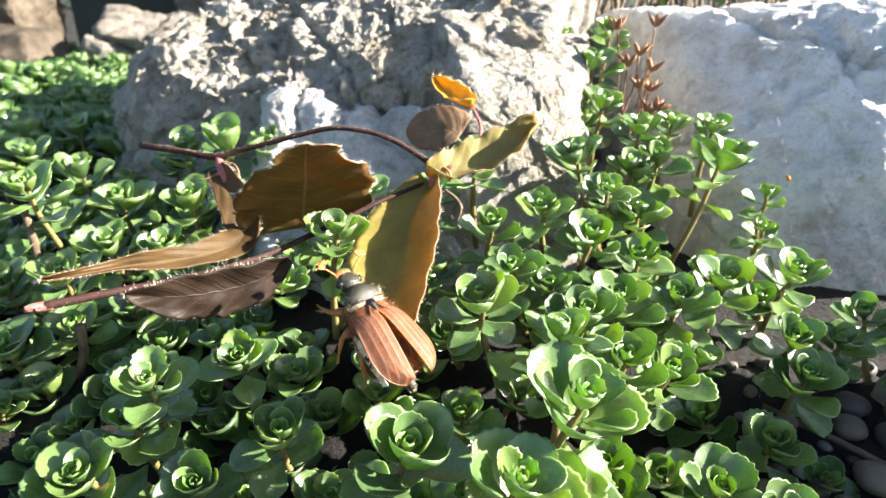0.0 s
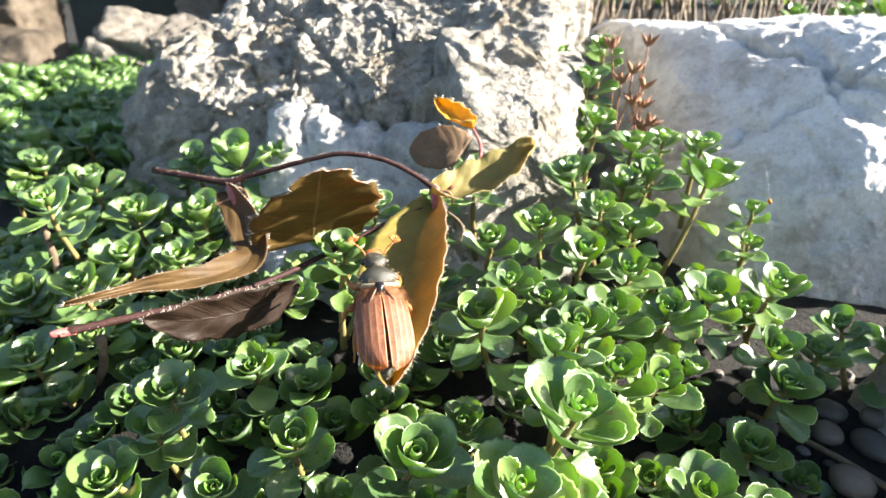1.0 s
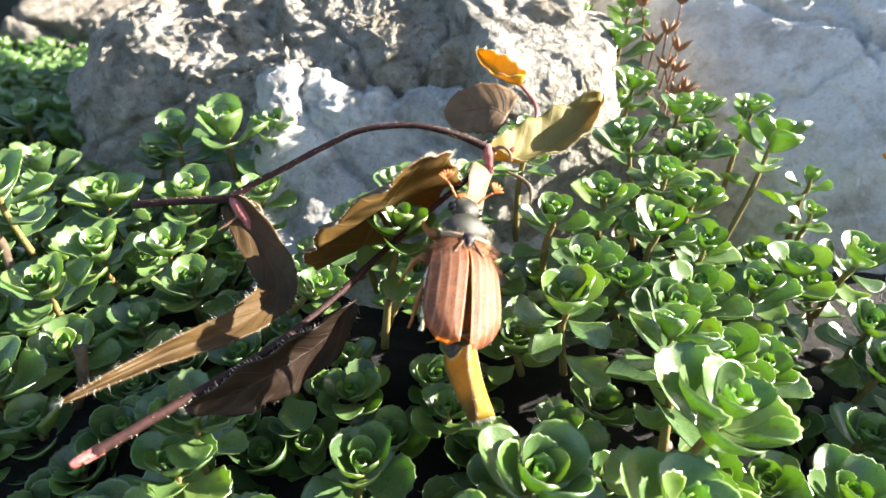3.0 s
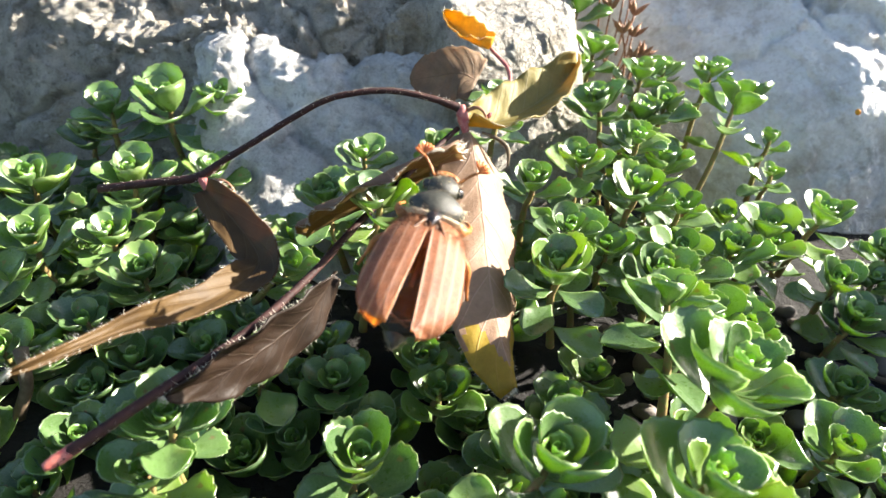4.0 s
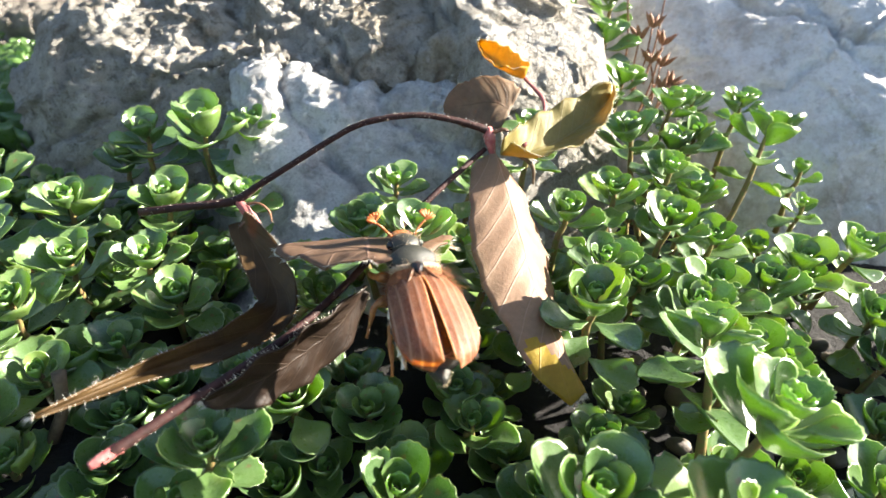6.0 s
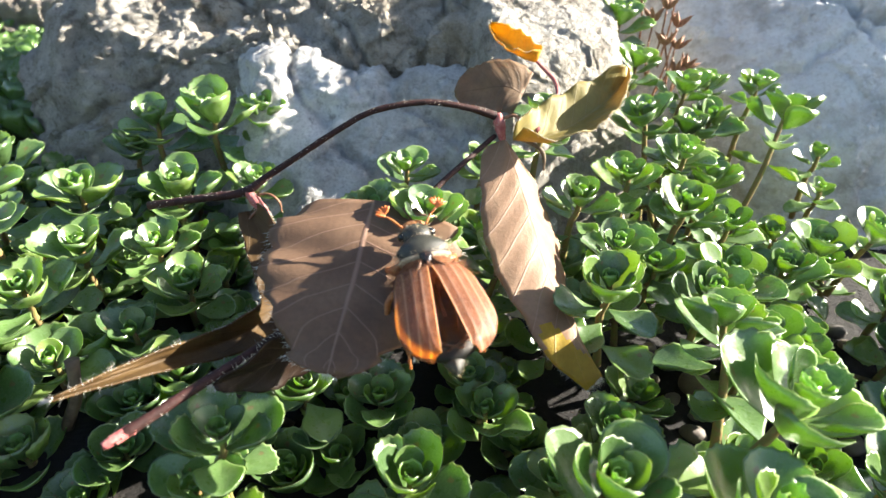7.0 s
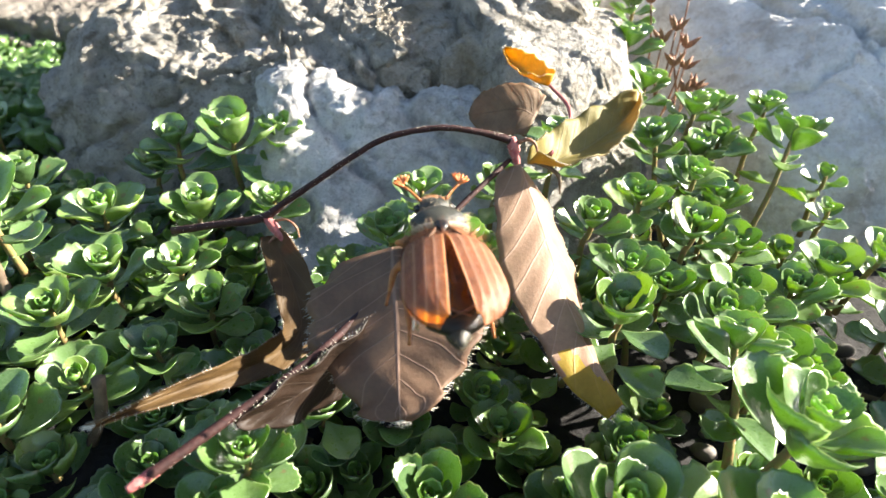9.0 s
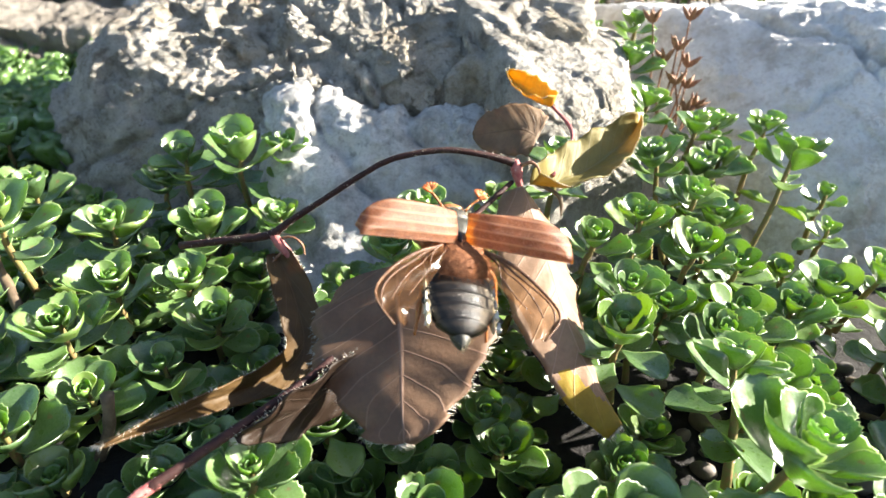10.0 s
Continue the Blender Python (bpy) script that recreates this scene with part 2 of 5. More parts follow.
MAIN = (-4.0, 28.5, 5.5)
boulder("boulder", "grey weathered limestone boulder with rough pitted face", MAIN, through_points(MAIN, [
    ((-0.08, -0.52, 0.86), (-3.6, 22.1, 8.9)), ((-0.16, -0.48, 0.87), (-11.0, 30.7, 11.0)), ((0.05, -1, 0.10), (-2.6, 21.7, 7.6)), ((0.50, -0.78, 0.38), (1.3, 21.8, 10.2)), ((1, -0.30, 0.05), (3.1, 23.0, 9.4)),
    ((0.1, -0.3, 1), (0.5, 24.5, 13.4)), ((-1, 0.3, 0.87), (-12.5, 31.7, 7.5)), ((-0.8, -0.6, 0.3), (-14.8, 26.3, 3.6)), ((-0.2, -0.8, 0.3), (-8.5, 23.0, 5.6)), ((0, 1, 0), (0, 37, 5)), ((0, 0, -1), (0, 0, -1))]),
    ROUGH_STONE, 8, 0.30, 0.11, 0.09, 1, 0.22, chips=0.36, seams=(((0.15, -0.3, 0.9), 3.4, 0.35, 0.14), ((-0.4, 0.3, 0.85), 1.8, 0.30, 0.12), ((0.6, 0.2, 0.5), 0.2, 0.28, 0.12)))
KNOB = (2.0, 22.0, 6.3)
boulder("boulder", "rounded pale stone knob, sunlit, below the big boulder", KNOB, through_points(KNOB, [
    ((0.25, -1, 0.30), (2.2, 19.6, 6.8)), ((1, -0.25, 0.1), (4.0, 20.8, 6.8)), ((0.2, -0.35, 1), (2.2, 20.9, 8.3)), ((-1, -0.3, 0.2), (-0.3, 20.5, 6.5)), ((0.8, -0.7, 0.6), (3.4, 20.1, 7.6)), ((0, 1, 0), (0, 25, 6)), ((0, 0, -1), (0, 0, 2))]),
    KNOB_STONE, 7, 0.18, 0.09, 0.07, 11, 0.45, chips=0.15)
SLAB = (-1.5, 25.0, 3.6)
boulder("boulder", "pale smooth limestone slab under the big boulder", SLAB, through_points(SLAB, [
    ((-0.08, -0.74, 0.67), (-3.0, 20.0, 5.5)), ((0.2, -0.9, 0.35), (-0.8, 18.7, 5.8)), ((1, -0.4, 0.1), (2.2, 20.0, 5.0)), ((-0.9, -0.35, 0.3), (-7.6, 22.4, 4.8)), ((0.05, -0.1, 1), (-1, 22, 7.2)), ((0, 1, 0), (0, 30, 3)), ((0, 0, -1), (0, 0, -1))]),
    SLAB_STONE, 7, 0.22, 0.10, 0.08, 2, 0.28, seams=(((0.25, -0.4, 0.85), 4.0, 0.35, 0.11), ((0.5, -0.2, 0.7), 1.0, 0.3, 0.10), ((0.1, -0.6, 0.7), 3.0, 0.25, 0.10)), chips=0.26)
BLUE = (18.0, 29.5, 3.0)
boulder("boulder", "pale bluish-white limestone boulder with a smooth sloping face", BLUE, through_points(BLUE, [
    ((-0.45, -0.47, 0.76), (12.4, 22.8, 7.5)), ((-0.2, -1, 0.05), (15.5, 19.3, 3.0)), ((-1, -0.15, 0.12), (7.8, 29, 3)), ((0, 0.1, 1), (18, 29, 10.2)), ((1, 0, 0), (30, 29, 3)), ((0, 1, 0), (18, 38.5, 3)), ((0, 0, -1), (18, 29, -3)), ((0.3, -0.75, 0.6), (19.5, 21.6, 6.0))]),
    BLUE_STONE, 8, 0.30, 0.05, 0.05, 3, 0.4, seams=(((0.55, 0.15, 0.6), 0.4, 0.40, 0.16), ((0.1, -0.5, 0.85), 7.4, 0.30, 0.14), ((-0.2, -0.7, 0.7), 4.6, 0.30, 0.12), ((-0.5, 0.2, 0.8), 5.4, 0.25, 0.12)), chips=0.13)
LOW = (-24.0, 54.0, 3.8)
boulder("boulder", "sandy pale boulder lying behind the succulent bed", LOW, through_points(LOW, [
    ((0, -1, 0.35), (-24, 50.0, 5.0)), ((-0.8, -0.3, 0.5), (-29.8, 51, 6.4)), ((1, 0, 0.15), (-15.5, 53, 5)), ((0.05, -0.15, 1), (-24, 51.5, 7.0)), ((0, 1, 0), (0, 59, 3)), ((0, 0, -1), (0, 0, -2))]),
    FAR_STONE, 6, 0.6, 0.15, 0.15, 4, 0.4, chips=0.35, seams=(((0.3, 0, 1), 1.6, 0.8, 0.35),))


# ---- sedum ----
def sedum_leaf(name, width_in, cup, bend, fold, teeth, seed, segs=36, rings=(0.38, 0.68, 0.9, 1.0), under=(0.7,), material=None):
    """A spoon-shaped fleshy leaf of length 1, with a notched tip; it grows along +y from the origin and faces +z."""
    rng = random.Random(seed)
    width = width_in * 1.1
    half = segs // 2
    edge = []
    for k in range(segs):
        j = k if k <= half else segs - k
        v = 0.5 - 0.5 * math.cos(math.pi * j / half)
        if v > 0.64:
            w = math.sqrt(max(0.0, 1 - ((v - 0.64) / 0.36) ** 2))
        else:
            q = v / 0.64
            w = 0.15 + 0.85 * (q * q * (3 - 2 * q)) ** 1.05
            w *= min(1, 0.4 + 6 * v)
        grow = 1.0
        if v > 0.5:
            grow += teeth * 2.2 * (1 if k % 2 else -1) * min(1, (v - 0.5) * 4) + rng.uniform(-0.015, 0.015)
        x = width / 2 * w * (1 if k <= half else -1)
        edge.append((x * grow, 0.58 + (v - 0.58) * grow))
    lop = rng.uniform(-0.08, 0.08)

    def place(x, y, rho, low):
        z = cup * (x / (width / 2)) ** 2 * min(1, y * 2) + bend * (y - 0.1) ** 2 + fold * abs(x) + lop * x * y
        z += 0.02 * noise.noise((x * 4 + seed, y * 4, 0))
        return (x, y, z - (0.085 * (1 - rho ** 3) if low else 0.0))

    verts, uvs, faces = [place(0, 0.58, 0, False)], [(0.5, 0)], []
    rows = []
    for r in rings:
        rows.append(len(verts))
        for k, (ex, ey) in enumerate(edge):
            verts.append(place(ex * r, 0.58 + (ey - 0.58) * r, r, False))
            uvs.append((k / segs, r))
    for k in range(segs):
        n = (k + 1) % segs
        faces.append((0, rows[0] + n, rows[0] + k))
        for a, b in zip(rows, rows[1:]):
            faces.append((a + k, a + n, b + n, b + k))
    last = rows[-1]
    for r in under:
        row = len(verts)
        for k, (ex, ey) in enumerate(edge):
            verts.append(place(ex * r, 0.58 + (ey - 0.58) * r, r, True))
            uvs.append((k / segs, r))
        for k in range(segs):
            n = (k + 1) % segs
            faces.append((last + k, last + n, row + n, row + k))
        last = row
    tip = len(verts)
    verts.append(place(0, 0.58, 0, True))
    uvs.append((0.5, 0))
    for k in range(segs):
        faces.append((last + k, last + (k + 1) % segs, tip))
    return mesh_of(name, verts, faces, material or SEDUM, uvs)


LEAVES = [sedum_leaf("leaf", w, c, b, f, t, s) for s, (w, c, b, f, t) in enumerate([
    (0.72, 0.16, 0.12, 0.05, 0.010), (0.78, 0.20, 0.18, 0.0, 0.016), (0.70, 0.10, -0.14, 0.12, 0.008),
    (0.80, 0.24, 0.06, 0.06, 0.020), (0.74, 0.15, 0.26, 0.10, 0.006), (0.66, 0.18, 0.14, 0.08, 0.022)])]
SMALL = [sedum_leaf("leaf", w, c, b, f, t, s + 20, 16, (0.6, 1.0), (0.6,), YOUNG) for s, (w, c, b, f, t) in enumerate([
    (0.78, 0.20, 0.30, 0.05, 0.03), (0.72, 0.16, 0.35, 0.10, 0.05), (0.84, 0.22, 0.25, 0.0, 0.04)])]
STEMS = {}


def sedum_parts(rng, size, stem, lower):
    """Poses of the leaves of one shoot, its top at the origin: (mesh, matrix) in the shoot's space, in centimetres of length."""
    out = []
    turn = rng.uniform(0, 360)
    #        count, length, rise, depth below the top
    whorls = [(3, 1.04, rng.uniform(12, 32), 0.62), (3, 0.90, rng.uniform(32, 50), 0.42), (3, 0.60, rng.uniform(44, 58), 0.25), (3, 0.32, rng.uniform(52, 64), 0.12), (3, 0.18, 70, 0.04)]
    if size < 0.75:
        whorls = whorls[:1] + whorls[2:]
    for level in range(lower):
        whorls.insert(0, (2, rng.uniform(0.8, 1.05), rng.uniform(-22, 6), 0.95 + 0.55 * level))
    for count, length, rise, deep in whorls:
        for k in range(count):
            a = turn + 360 * k / count + rng.uniform(-14, 14)
            s = size * length * rng.uniform(0.88, 1.1)
            mesh = rng.choice(LEAVES if length > 0.5 else SMALL)
            m = at(0, 0, -deep * size) @ pose(0, 0, 0, 0, 0, a) @ at(0, 0.05 * size, 0) @ pose(0, 0, 0, rise + rng.uniform(-7, 7), rng.uniform(-9, 9), 0) @ Matrix.Scale(s, 4)
            out.append((mesh, m))
        turn += 360 / count / 2 + rng.uniform(-10, 10)
    return out


def sedum(x, y, z, size=1.05, lean=0, to=0, stem=2.2, lower=2, seed=None, label=""):
    """One sedum shoot with its rosette's heart at (x, y, z) cm; it leans by so many degrees towards the heading `to` (0: +x, 90: +y)."""
    rng = random.Random(seed if seed is not None else int(x * 131 + y * 977 + z * 31))
    top = at(x, y, z) @ pose(0, 0, 0, 0, 0, to) @ pose(0, 0, 0, 0, lean, 0) @ pose(0, 0, 0, 0, 0, -to)
    thing = new("sedum")
    thing.matrix_basis = top
    thing.empty_display_size = 0.005
    tagged(thing, label or "glossy green sedum shoot with spoon-shaped notched leaves", "succulent", "sedum shoots of the bed")
    key = (round(stem, 0), round(lean / 15))
    if key not in STEMS:
        b = key[1] * 0.28
        line = [(0, 0, 0), (-0.04 * b, 0.03, -0.5), (-0.3 * b, -0.05, -0.55 * key[0]), (-0.9 * b, 0.08, -key[0] - 0.6)]
        v, f = tube(smooth_line(line, 4), [0.045 + 0.004 * i for i in range(13)], 7, 0.2)
        STEMS[key] = mesh_of("stem", v, f, STEM)
    part("stem", STEMS[key], thing, pose(0, 0, 0, 0, 0, to))
    for mesh, m in sedum_parts(rng, size, stem, lower):
        part("leaf", mesh, thing, m)
    return thing


# shoots beside the pale boulder
sedum(3.5, 18.3, 6.7, 1.05, 12, 200, 3.0)
sedum(4.3, 17.3, 5.9, 0.95, 15, 270, 2.5)
sedum(2.4, 16.4, 5.7, 0.9, 15, 250, 2.5)
sedum(3.6, 15.7, 5.2, 1.1, 12, 270, 2.5)
sedum(1.0, 15.7, 5.5, 0.85, 15, 270, 2.5)
sedum(1.5, 14.5, 4.8, 0.9, 15, 240, 2.5)
sedum(0.7, 13.1, 4.7, 1.15, 12, 250, 2.5)
sedum(2.5, 14.7, 4.2, 0.9, 20, 250, 2.0)
sedum(2.4, 11.9, 4.6, 1.15, 10, 90, 2.5)
sedum(6.3, 19.7, 6.2, 1.0, 10, 270, 3.0)
sedum(8.0, 18.7, 6.7, 1.15, 18, 20, 4.0, 2)
sedum(7.2, 21.6, 6.9, 0.85, 10, 270, 3.0)
sedum(8.2, 20.6, 7.0, 0.8, 10, 270, 3.0)
sedum(5.4, 19.2, 6.1, 0.9, 10, 270, 3.0)
sedum(7.2, 15.4, 4.1, 1.05, 15, 270, 2.5)
sedum(5.8, 14.8, 3.9, 1.0, 15, 250, 2.0)
sedum(9.3, 16.0, 4.1, 1.1, 15, 280, 2.5)
sedum(8.8, 14.5, 2.9, 0.95, 20, 250, 1.5)
sedum(10.9, 15.3, 3.2, 0.85, 15, 200, 2.0)
sedum(8.9, 13.7, 2.3, 1.15, 15, 270, 1.5)
sedum(5.3, 13.1, 2.8, 1.15, 15, 300, 2.0)
sedum(6.5, 14.4, 2.3, 0.75, 15, 0, 2.0)
sedum(2.6, 9.9, 4.4, 1.4, 14, 325, 2.5)
sedum(-0.65, 9.3, 3.65, 1.25, 14, 320, 2.0)
sedum(2.0, 9.0, 2.9, 1.1, 15, 260, 2.5)
sedum(1.3, 8.4, 3.8, 1.35, 14, 325, 2.0)
sedum(7.6, 12.3, 1.4, 1.0, 15, 250, 1.0)
sedum(5.5, 10.2, 2.0, 1.0, 15, 260, 1.5)
sedum(6.9, 10.0, 1.5, 1.0, 25, 300, 1.0)
sedum(6.3, 18.9, 3.2, 0.7, 15, 270, 1.5)
sedum(9.6, 19.1, 5.2, 0.7, 15, 250, 2.5)
sedum(9.3, 18.3, 4.4, 0.7, 15, 250, 2.0)
sedum(4.7, 23.2, 8.7, 1.1, 8, 270, 4.0, 3)
sedum(4.9, 22.0, 7.5, 0.9, 12, 270, 3.5)
sedum(3.9, 24.6, 9.4, 0.7, 8, 270, 4.0, 2)
sedum(5.6, 25.2, 9.6, 0.8, 8, 270, 4.0, 2)
sedum(4.1, 21.4, 7.0, 0.8, 12, 270, 3.0)
sedum(5.3, 17.6, 5.2, 1.05, 14, 260, 3.0, 3)
sedum(5.0, 16.0, 4.5, 1.05, 14, 260, 2.5, 3)
sedum(5.9, 20.6, 7.0, 0.95, 10, 270, 3.0, 3)
sedum(4.2, 14.4, 4.1, 1.1, 12, 270, 2.5, 2)
sedum(10.1, 14.7, 2.7, 0.8, 14, 250, 2.0, 2)
sedum(4.0, 12.6, 3.5, 1.2, 12, 270, 2.5, 2)
sedum(3.2, 13.4, 4.2, 1.1, 12, 270, 2.5, 2)
sedum(12.3, 15.0, 2.9, 1.0, 14, 250, 2.0)
# shoots before the slab
sedum(-9.0, 20.6, 6.2, 1.05, 12, 270, 2.5, 3)
sedum(-6.3, 21.0, 6.4, 0.9, 12, 270, 2.5, 3)
sedum(-2.6, 18.4, 5.4, 0.9, 15, 270, 2.0)
sedum(-3.6, 16.1, 5.2, 0.95, 15, 250, 2.0)
sedum(-0.7, 18.0, 5.6, 0.85, 12, 270, 2.0)
sedum(0.6, 17.4, 7.0, 0.8, 12, 270, 3.0)
sedum(-6.4, 19.2, 4.9, 0.9, 15, 300, 2.0)
sedum(-2.65, 13.7, 6.1, 0.85, 10, 300, 3.0)
# the bed towards the boulder's foot
sedum(-7.5, 20.4, 6.5, 1.25, 12, 270, 2.5)
sedum(-8.2, 18.5, 5.1, 1.25, 12, 270, 2.5)
sedum(-10.5, 18.7, 5.0, 1.2, 12, 270, 2.0)
sedum(-8.4, 16.8, 4.3, 1.0, 15, 270, 2.0)
sedum(-9.9, 16.6, 4.4, 1.15, 15, 270, 2.0)
sedum(-7.6, 15.9, 3.7, 1.0, 18, 280, 2.0)
sedum(-12.1, 16.9, 6.0, 1.2, 12, 270, 2.5)
sedum(-12.4, 15.4, 3.7, 1.15, 12, 270, 2.0)
sedum(-10.6, 15.3, 4.1, 1.1, 15, 270, 2.0)
sedum(-13.6, 21.8, 5.0, 1.2, 12, 270, 2.5)
sedum(-12.6, 18.9, 4.4, 1.15, 12, 270, 2.0)
sedum(-14.1, 27.2, 4.6, 1.2, 12, 270, 2.0)
sedum(-16.9, 24.0, 5.0, 1.2, 10, 270, 2.0)
sedum(-16.4, 26.6, 5.4, 1.2, 10, 270, 2.0)
sedum(-9.8, 21.2, 5.4, 0.9, 10, 270, 2.0)
sedum(-8.6, 15.0, 3.1, 1.0, 15, 270, 1.5)
sedum(-9.9, 14.3, 3.0, 1.1, 15, 270, 1.5)
sedum(-11.0, 13.2, 3.1, 1.2, 15, 270, 1.5)
# shoots in front
sedum(-6.2, 11.0, 3.7, 1.0, 12, 290, 2.0)
sedum(-6.6, 10.7, 2.9, 1.05, 15, 280, 1.5)
sedum(-3.4, 10.5, 2.9, 1.05, 15, 280, 1.5)
sedum(-7.3, 9.7, 2.4, 1.1, 18, 250, 1.2)
sedum(-4.9, 9.6, 2.3, 1.0, 20, 280, 1.2)
sedum(-9.7, 11.6, 1.0, 1.2, 15, 260, 1.0)
sedum(-5.1, 13.1, 2.9, 1.05, 18, 270, 1.5)
sedum(-3.7, 13.0, 2.5, 0.9, 18, 270, 1.5)
sedum(-1.7, 12.6, 2.3, 0.9, 15, 270, 1.2)
sedum(-1.9, 13.3, 2.6, 0.8, 15, 270, 1.2)
sedum(0.3, 11.4, 2.7, 0.9, 15, 270, 1.5)


def fill_bed():
    """Lower shoots between the tall ones, in their shade."""
    rng = random.Random(5)
    tall = [ob.location / U for ob in scene.objects if ob.name.startswith("sedum")]
    made = []
    for _ in range(4200):
        x, y = rng.uniform(-18, 9.5), rng.uniform(5.5, 30)
        if x > 3.8 and rng.random() < 0.85:
            continue
        if y > 17.5 and -7 < x < 3.5 or y > 22 and x > -12 or x > 7.5 and y > 19:
            continue
        near = [t for t in tall if (t.x - x) ** 2 + (t.y - y) ** 2 < 2.6]
        if any((t.x - x) ** 2 + (t.y - y) ** 2 < 0.6 for t in tall) or any((p[0] - x) ** 2 + (p[1] - y) ** 2 < 0.8 for p in made):
            continue
        low = min((t.z for t in near), default=bed(x, y) + 1.6)
        z = min(low - rng.uniform(0.9, 1.7), bed(x, y) + (2.2 if y > 13.5 else 1.3))
        if x < -4.5 and y < 12.5:
            z = bed(x, y)
        z = max(z, bed(x, y) + rng.uniform(0.3, 0.6))
        made.append((x, y))
        sedum(x, y, z, rng.uniform(0.8, 1.15), rng.uniform(5, 25), rng.uniform(180, 360), 1.2, rng.choice((0, 1, 1)), seed=len(made))


fill_bed()


def far_bed():
    """The bed further off, one mass of shoots that nobody could count."""
    rng = random.Random(9)
    verts, faces, uvs = [], [], []
    leaf = SMALL[0]
    co = [v.co.copy() for v in leaf.vertices]
    fs = [tuple(p.vertices) for p in leaf.polygons]
    spots = 0
    while spots < 380:
        y = rng.uniform(26, 58)
        x = rng.uniform(-19 - (y - 22) * 0.75, -9.5 - (y - 22) * 0.30)
        z = bed(x, y) + rng.uniform(1.2, 3.0)
        top = at(x, y, z) @ pose(0, 0, 0, rng.uniform(-15, 15), rng.uniform(-15, 15), 0)
        for mesh, m in sedum_parts(rng, rng.uniform(1.25, 1.75), 1, 0):
            n = len(verts)
            w = top @ m
            verts += [tuple((w @ c) / U) for c in co]
            faces += [tuple(n + i for i in f) for f in fs]
            uvs += [(0.5, 0.5)] * len(co)
        spots += 1
    tagged(part("sedum_bed", mesh_of("sedum_bed", verts, faces, SEDUM, uvs)), "dense carpet of green sedum shoots running back between rocks", "succulent", kind="stuff")


far_bed()


# ---- seed heads, dry grass, pebbles, distance ----
def seed_head(x, y, z, height, lean, to, seed):
    """A dead sedum flower stalk with a tuft of pointed brown seed cases."""
    rng = random.Random(seed)
    thing = new("seed_head")
    thing.matrix_basis = at(x, y, z) @ pose(0, 0, 0, 0, 0, to) @ pose(0, 0, 0, 0, lean, 0)
    tagged(thing, "dry brown seed head on a thin dead stalk", "seed head", "dry seed heads")
    v, f = tube(smooth_line([(0, 0, -height), (0.12, 0.03, -height * 0.5), (0, 0, 0)], 5), [0.04] * 4 + [0.032] * 7, 6, 0.2, seed)
    part("stalk", mesh_of("stalk", v, f, DRY), thing)
    for k in range(5):
        a = 2 * math.pi * k / 5 + rng.uniform(-0.4, 0.4)
        way = Vector((math.cos(a) * 0.6, math.sin(a) * 0.6, 0.75)).normalized()
        p = Vector((0, 0, 0.02))
        v, f = tube(smooth_line([p, p + way * 0.2, p + way * 0.42, p + way * 0.6], 3), [0.02, 0.05, 0.08, 0.085, 0.085, 0.075, 0.06, 0.04, 0.022, 0.008], 6, 0.2, seed + k)
        part("seed_case", mesh_of("seed_case", v, f, DRY), thing)
    return thing


for n, (x, y, z, h, l, to) in enumerate([(6.8, 23.4, 8.15, 2.4, 14, 10), (6.9, 23.9, 9.6, 2.8, 8, 20), (6.3, 23.3, 8.7, 2.2, 10, 0), (6.4, 23.2, 7.6, 1.6, -8, 0), (6.75, 23.2, 7.5, 1.5, 16, 330),
                                         (7.0, 22.9, 6.9, 1.5, 30, 0), (5.6, 23.9, 9.5, 2.6, -4, 0), (6.0, 23.5, 8.3, 2.0, 4, 90), (6.7, 22.8, 6.75, 1.2, 24, 40)]):
    seed_head(x, y, z, h, l, to, 40 + n)


def dry_grass():
    """Dry standing stems between the boulders."""
    rng = random.Random(31)
    verts, faces = [], []
    for _ in range(230):
        x, y = rng.uniform(4, 26), rng.uniform(44, 54)
        h = rng.uniform(6, 13)
        lean = rng.uniform(-2.5, 2.5)
        v, f = tube([(x, y, -1), (x + lean * 0.3, y, h * 0.5), (x + lean, y + rng.uniform(-1, 1), h)], [0.22, 0.17, 0.06], 5)
        m = len(verts)
        verts += v
        faces += [tuple(m + i for i in q) for q in f]
    tagged(part("dry_grass", mesh_of("dry_grass", verts, faces, STRAW)), "dry brown stems standing behind the rocks", "dry grass", kind="stuff")


dry_grass()


def pebble_mesh(seed):
    rng = random.Random(seed)
    off = Vector((seed * 3.3, 1, 2))
    bm = bmesh.new()
    bmesh.ops.create_icosphere(bm, subdivisions=3, radius=1.0)
    k = Vector((1, rng.uniform(0.65, 0.95), rng.uniform(0.45, 0.7)))
    for v in bm.verts:
        p = v.co * (1 + 0.16 * noise.noise(v.co * 0.9 + off) + 0.04 * noise.noise(v.co * 3 + off))
        v.co = Vector((p.x * k.x, p.y * k.y, p.z * k.z)) * U
    for f in bm.faces:
        f.smooth = True
    me = bpy.data.meshes.new("pebble")
    bm.to_mesh(me)
    bm.free()
    me.materials.append(PEBBLE)
    return me


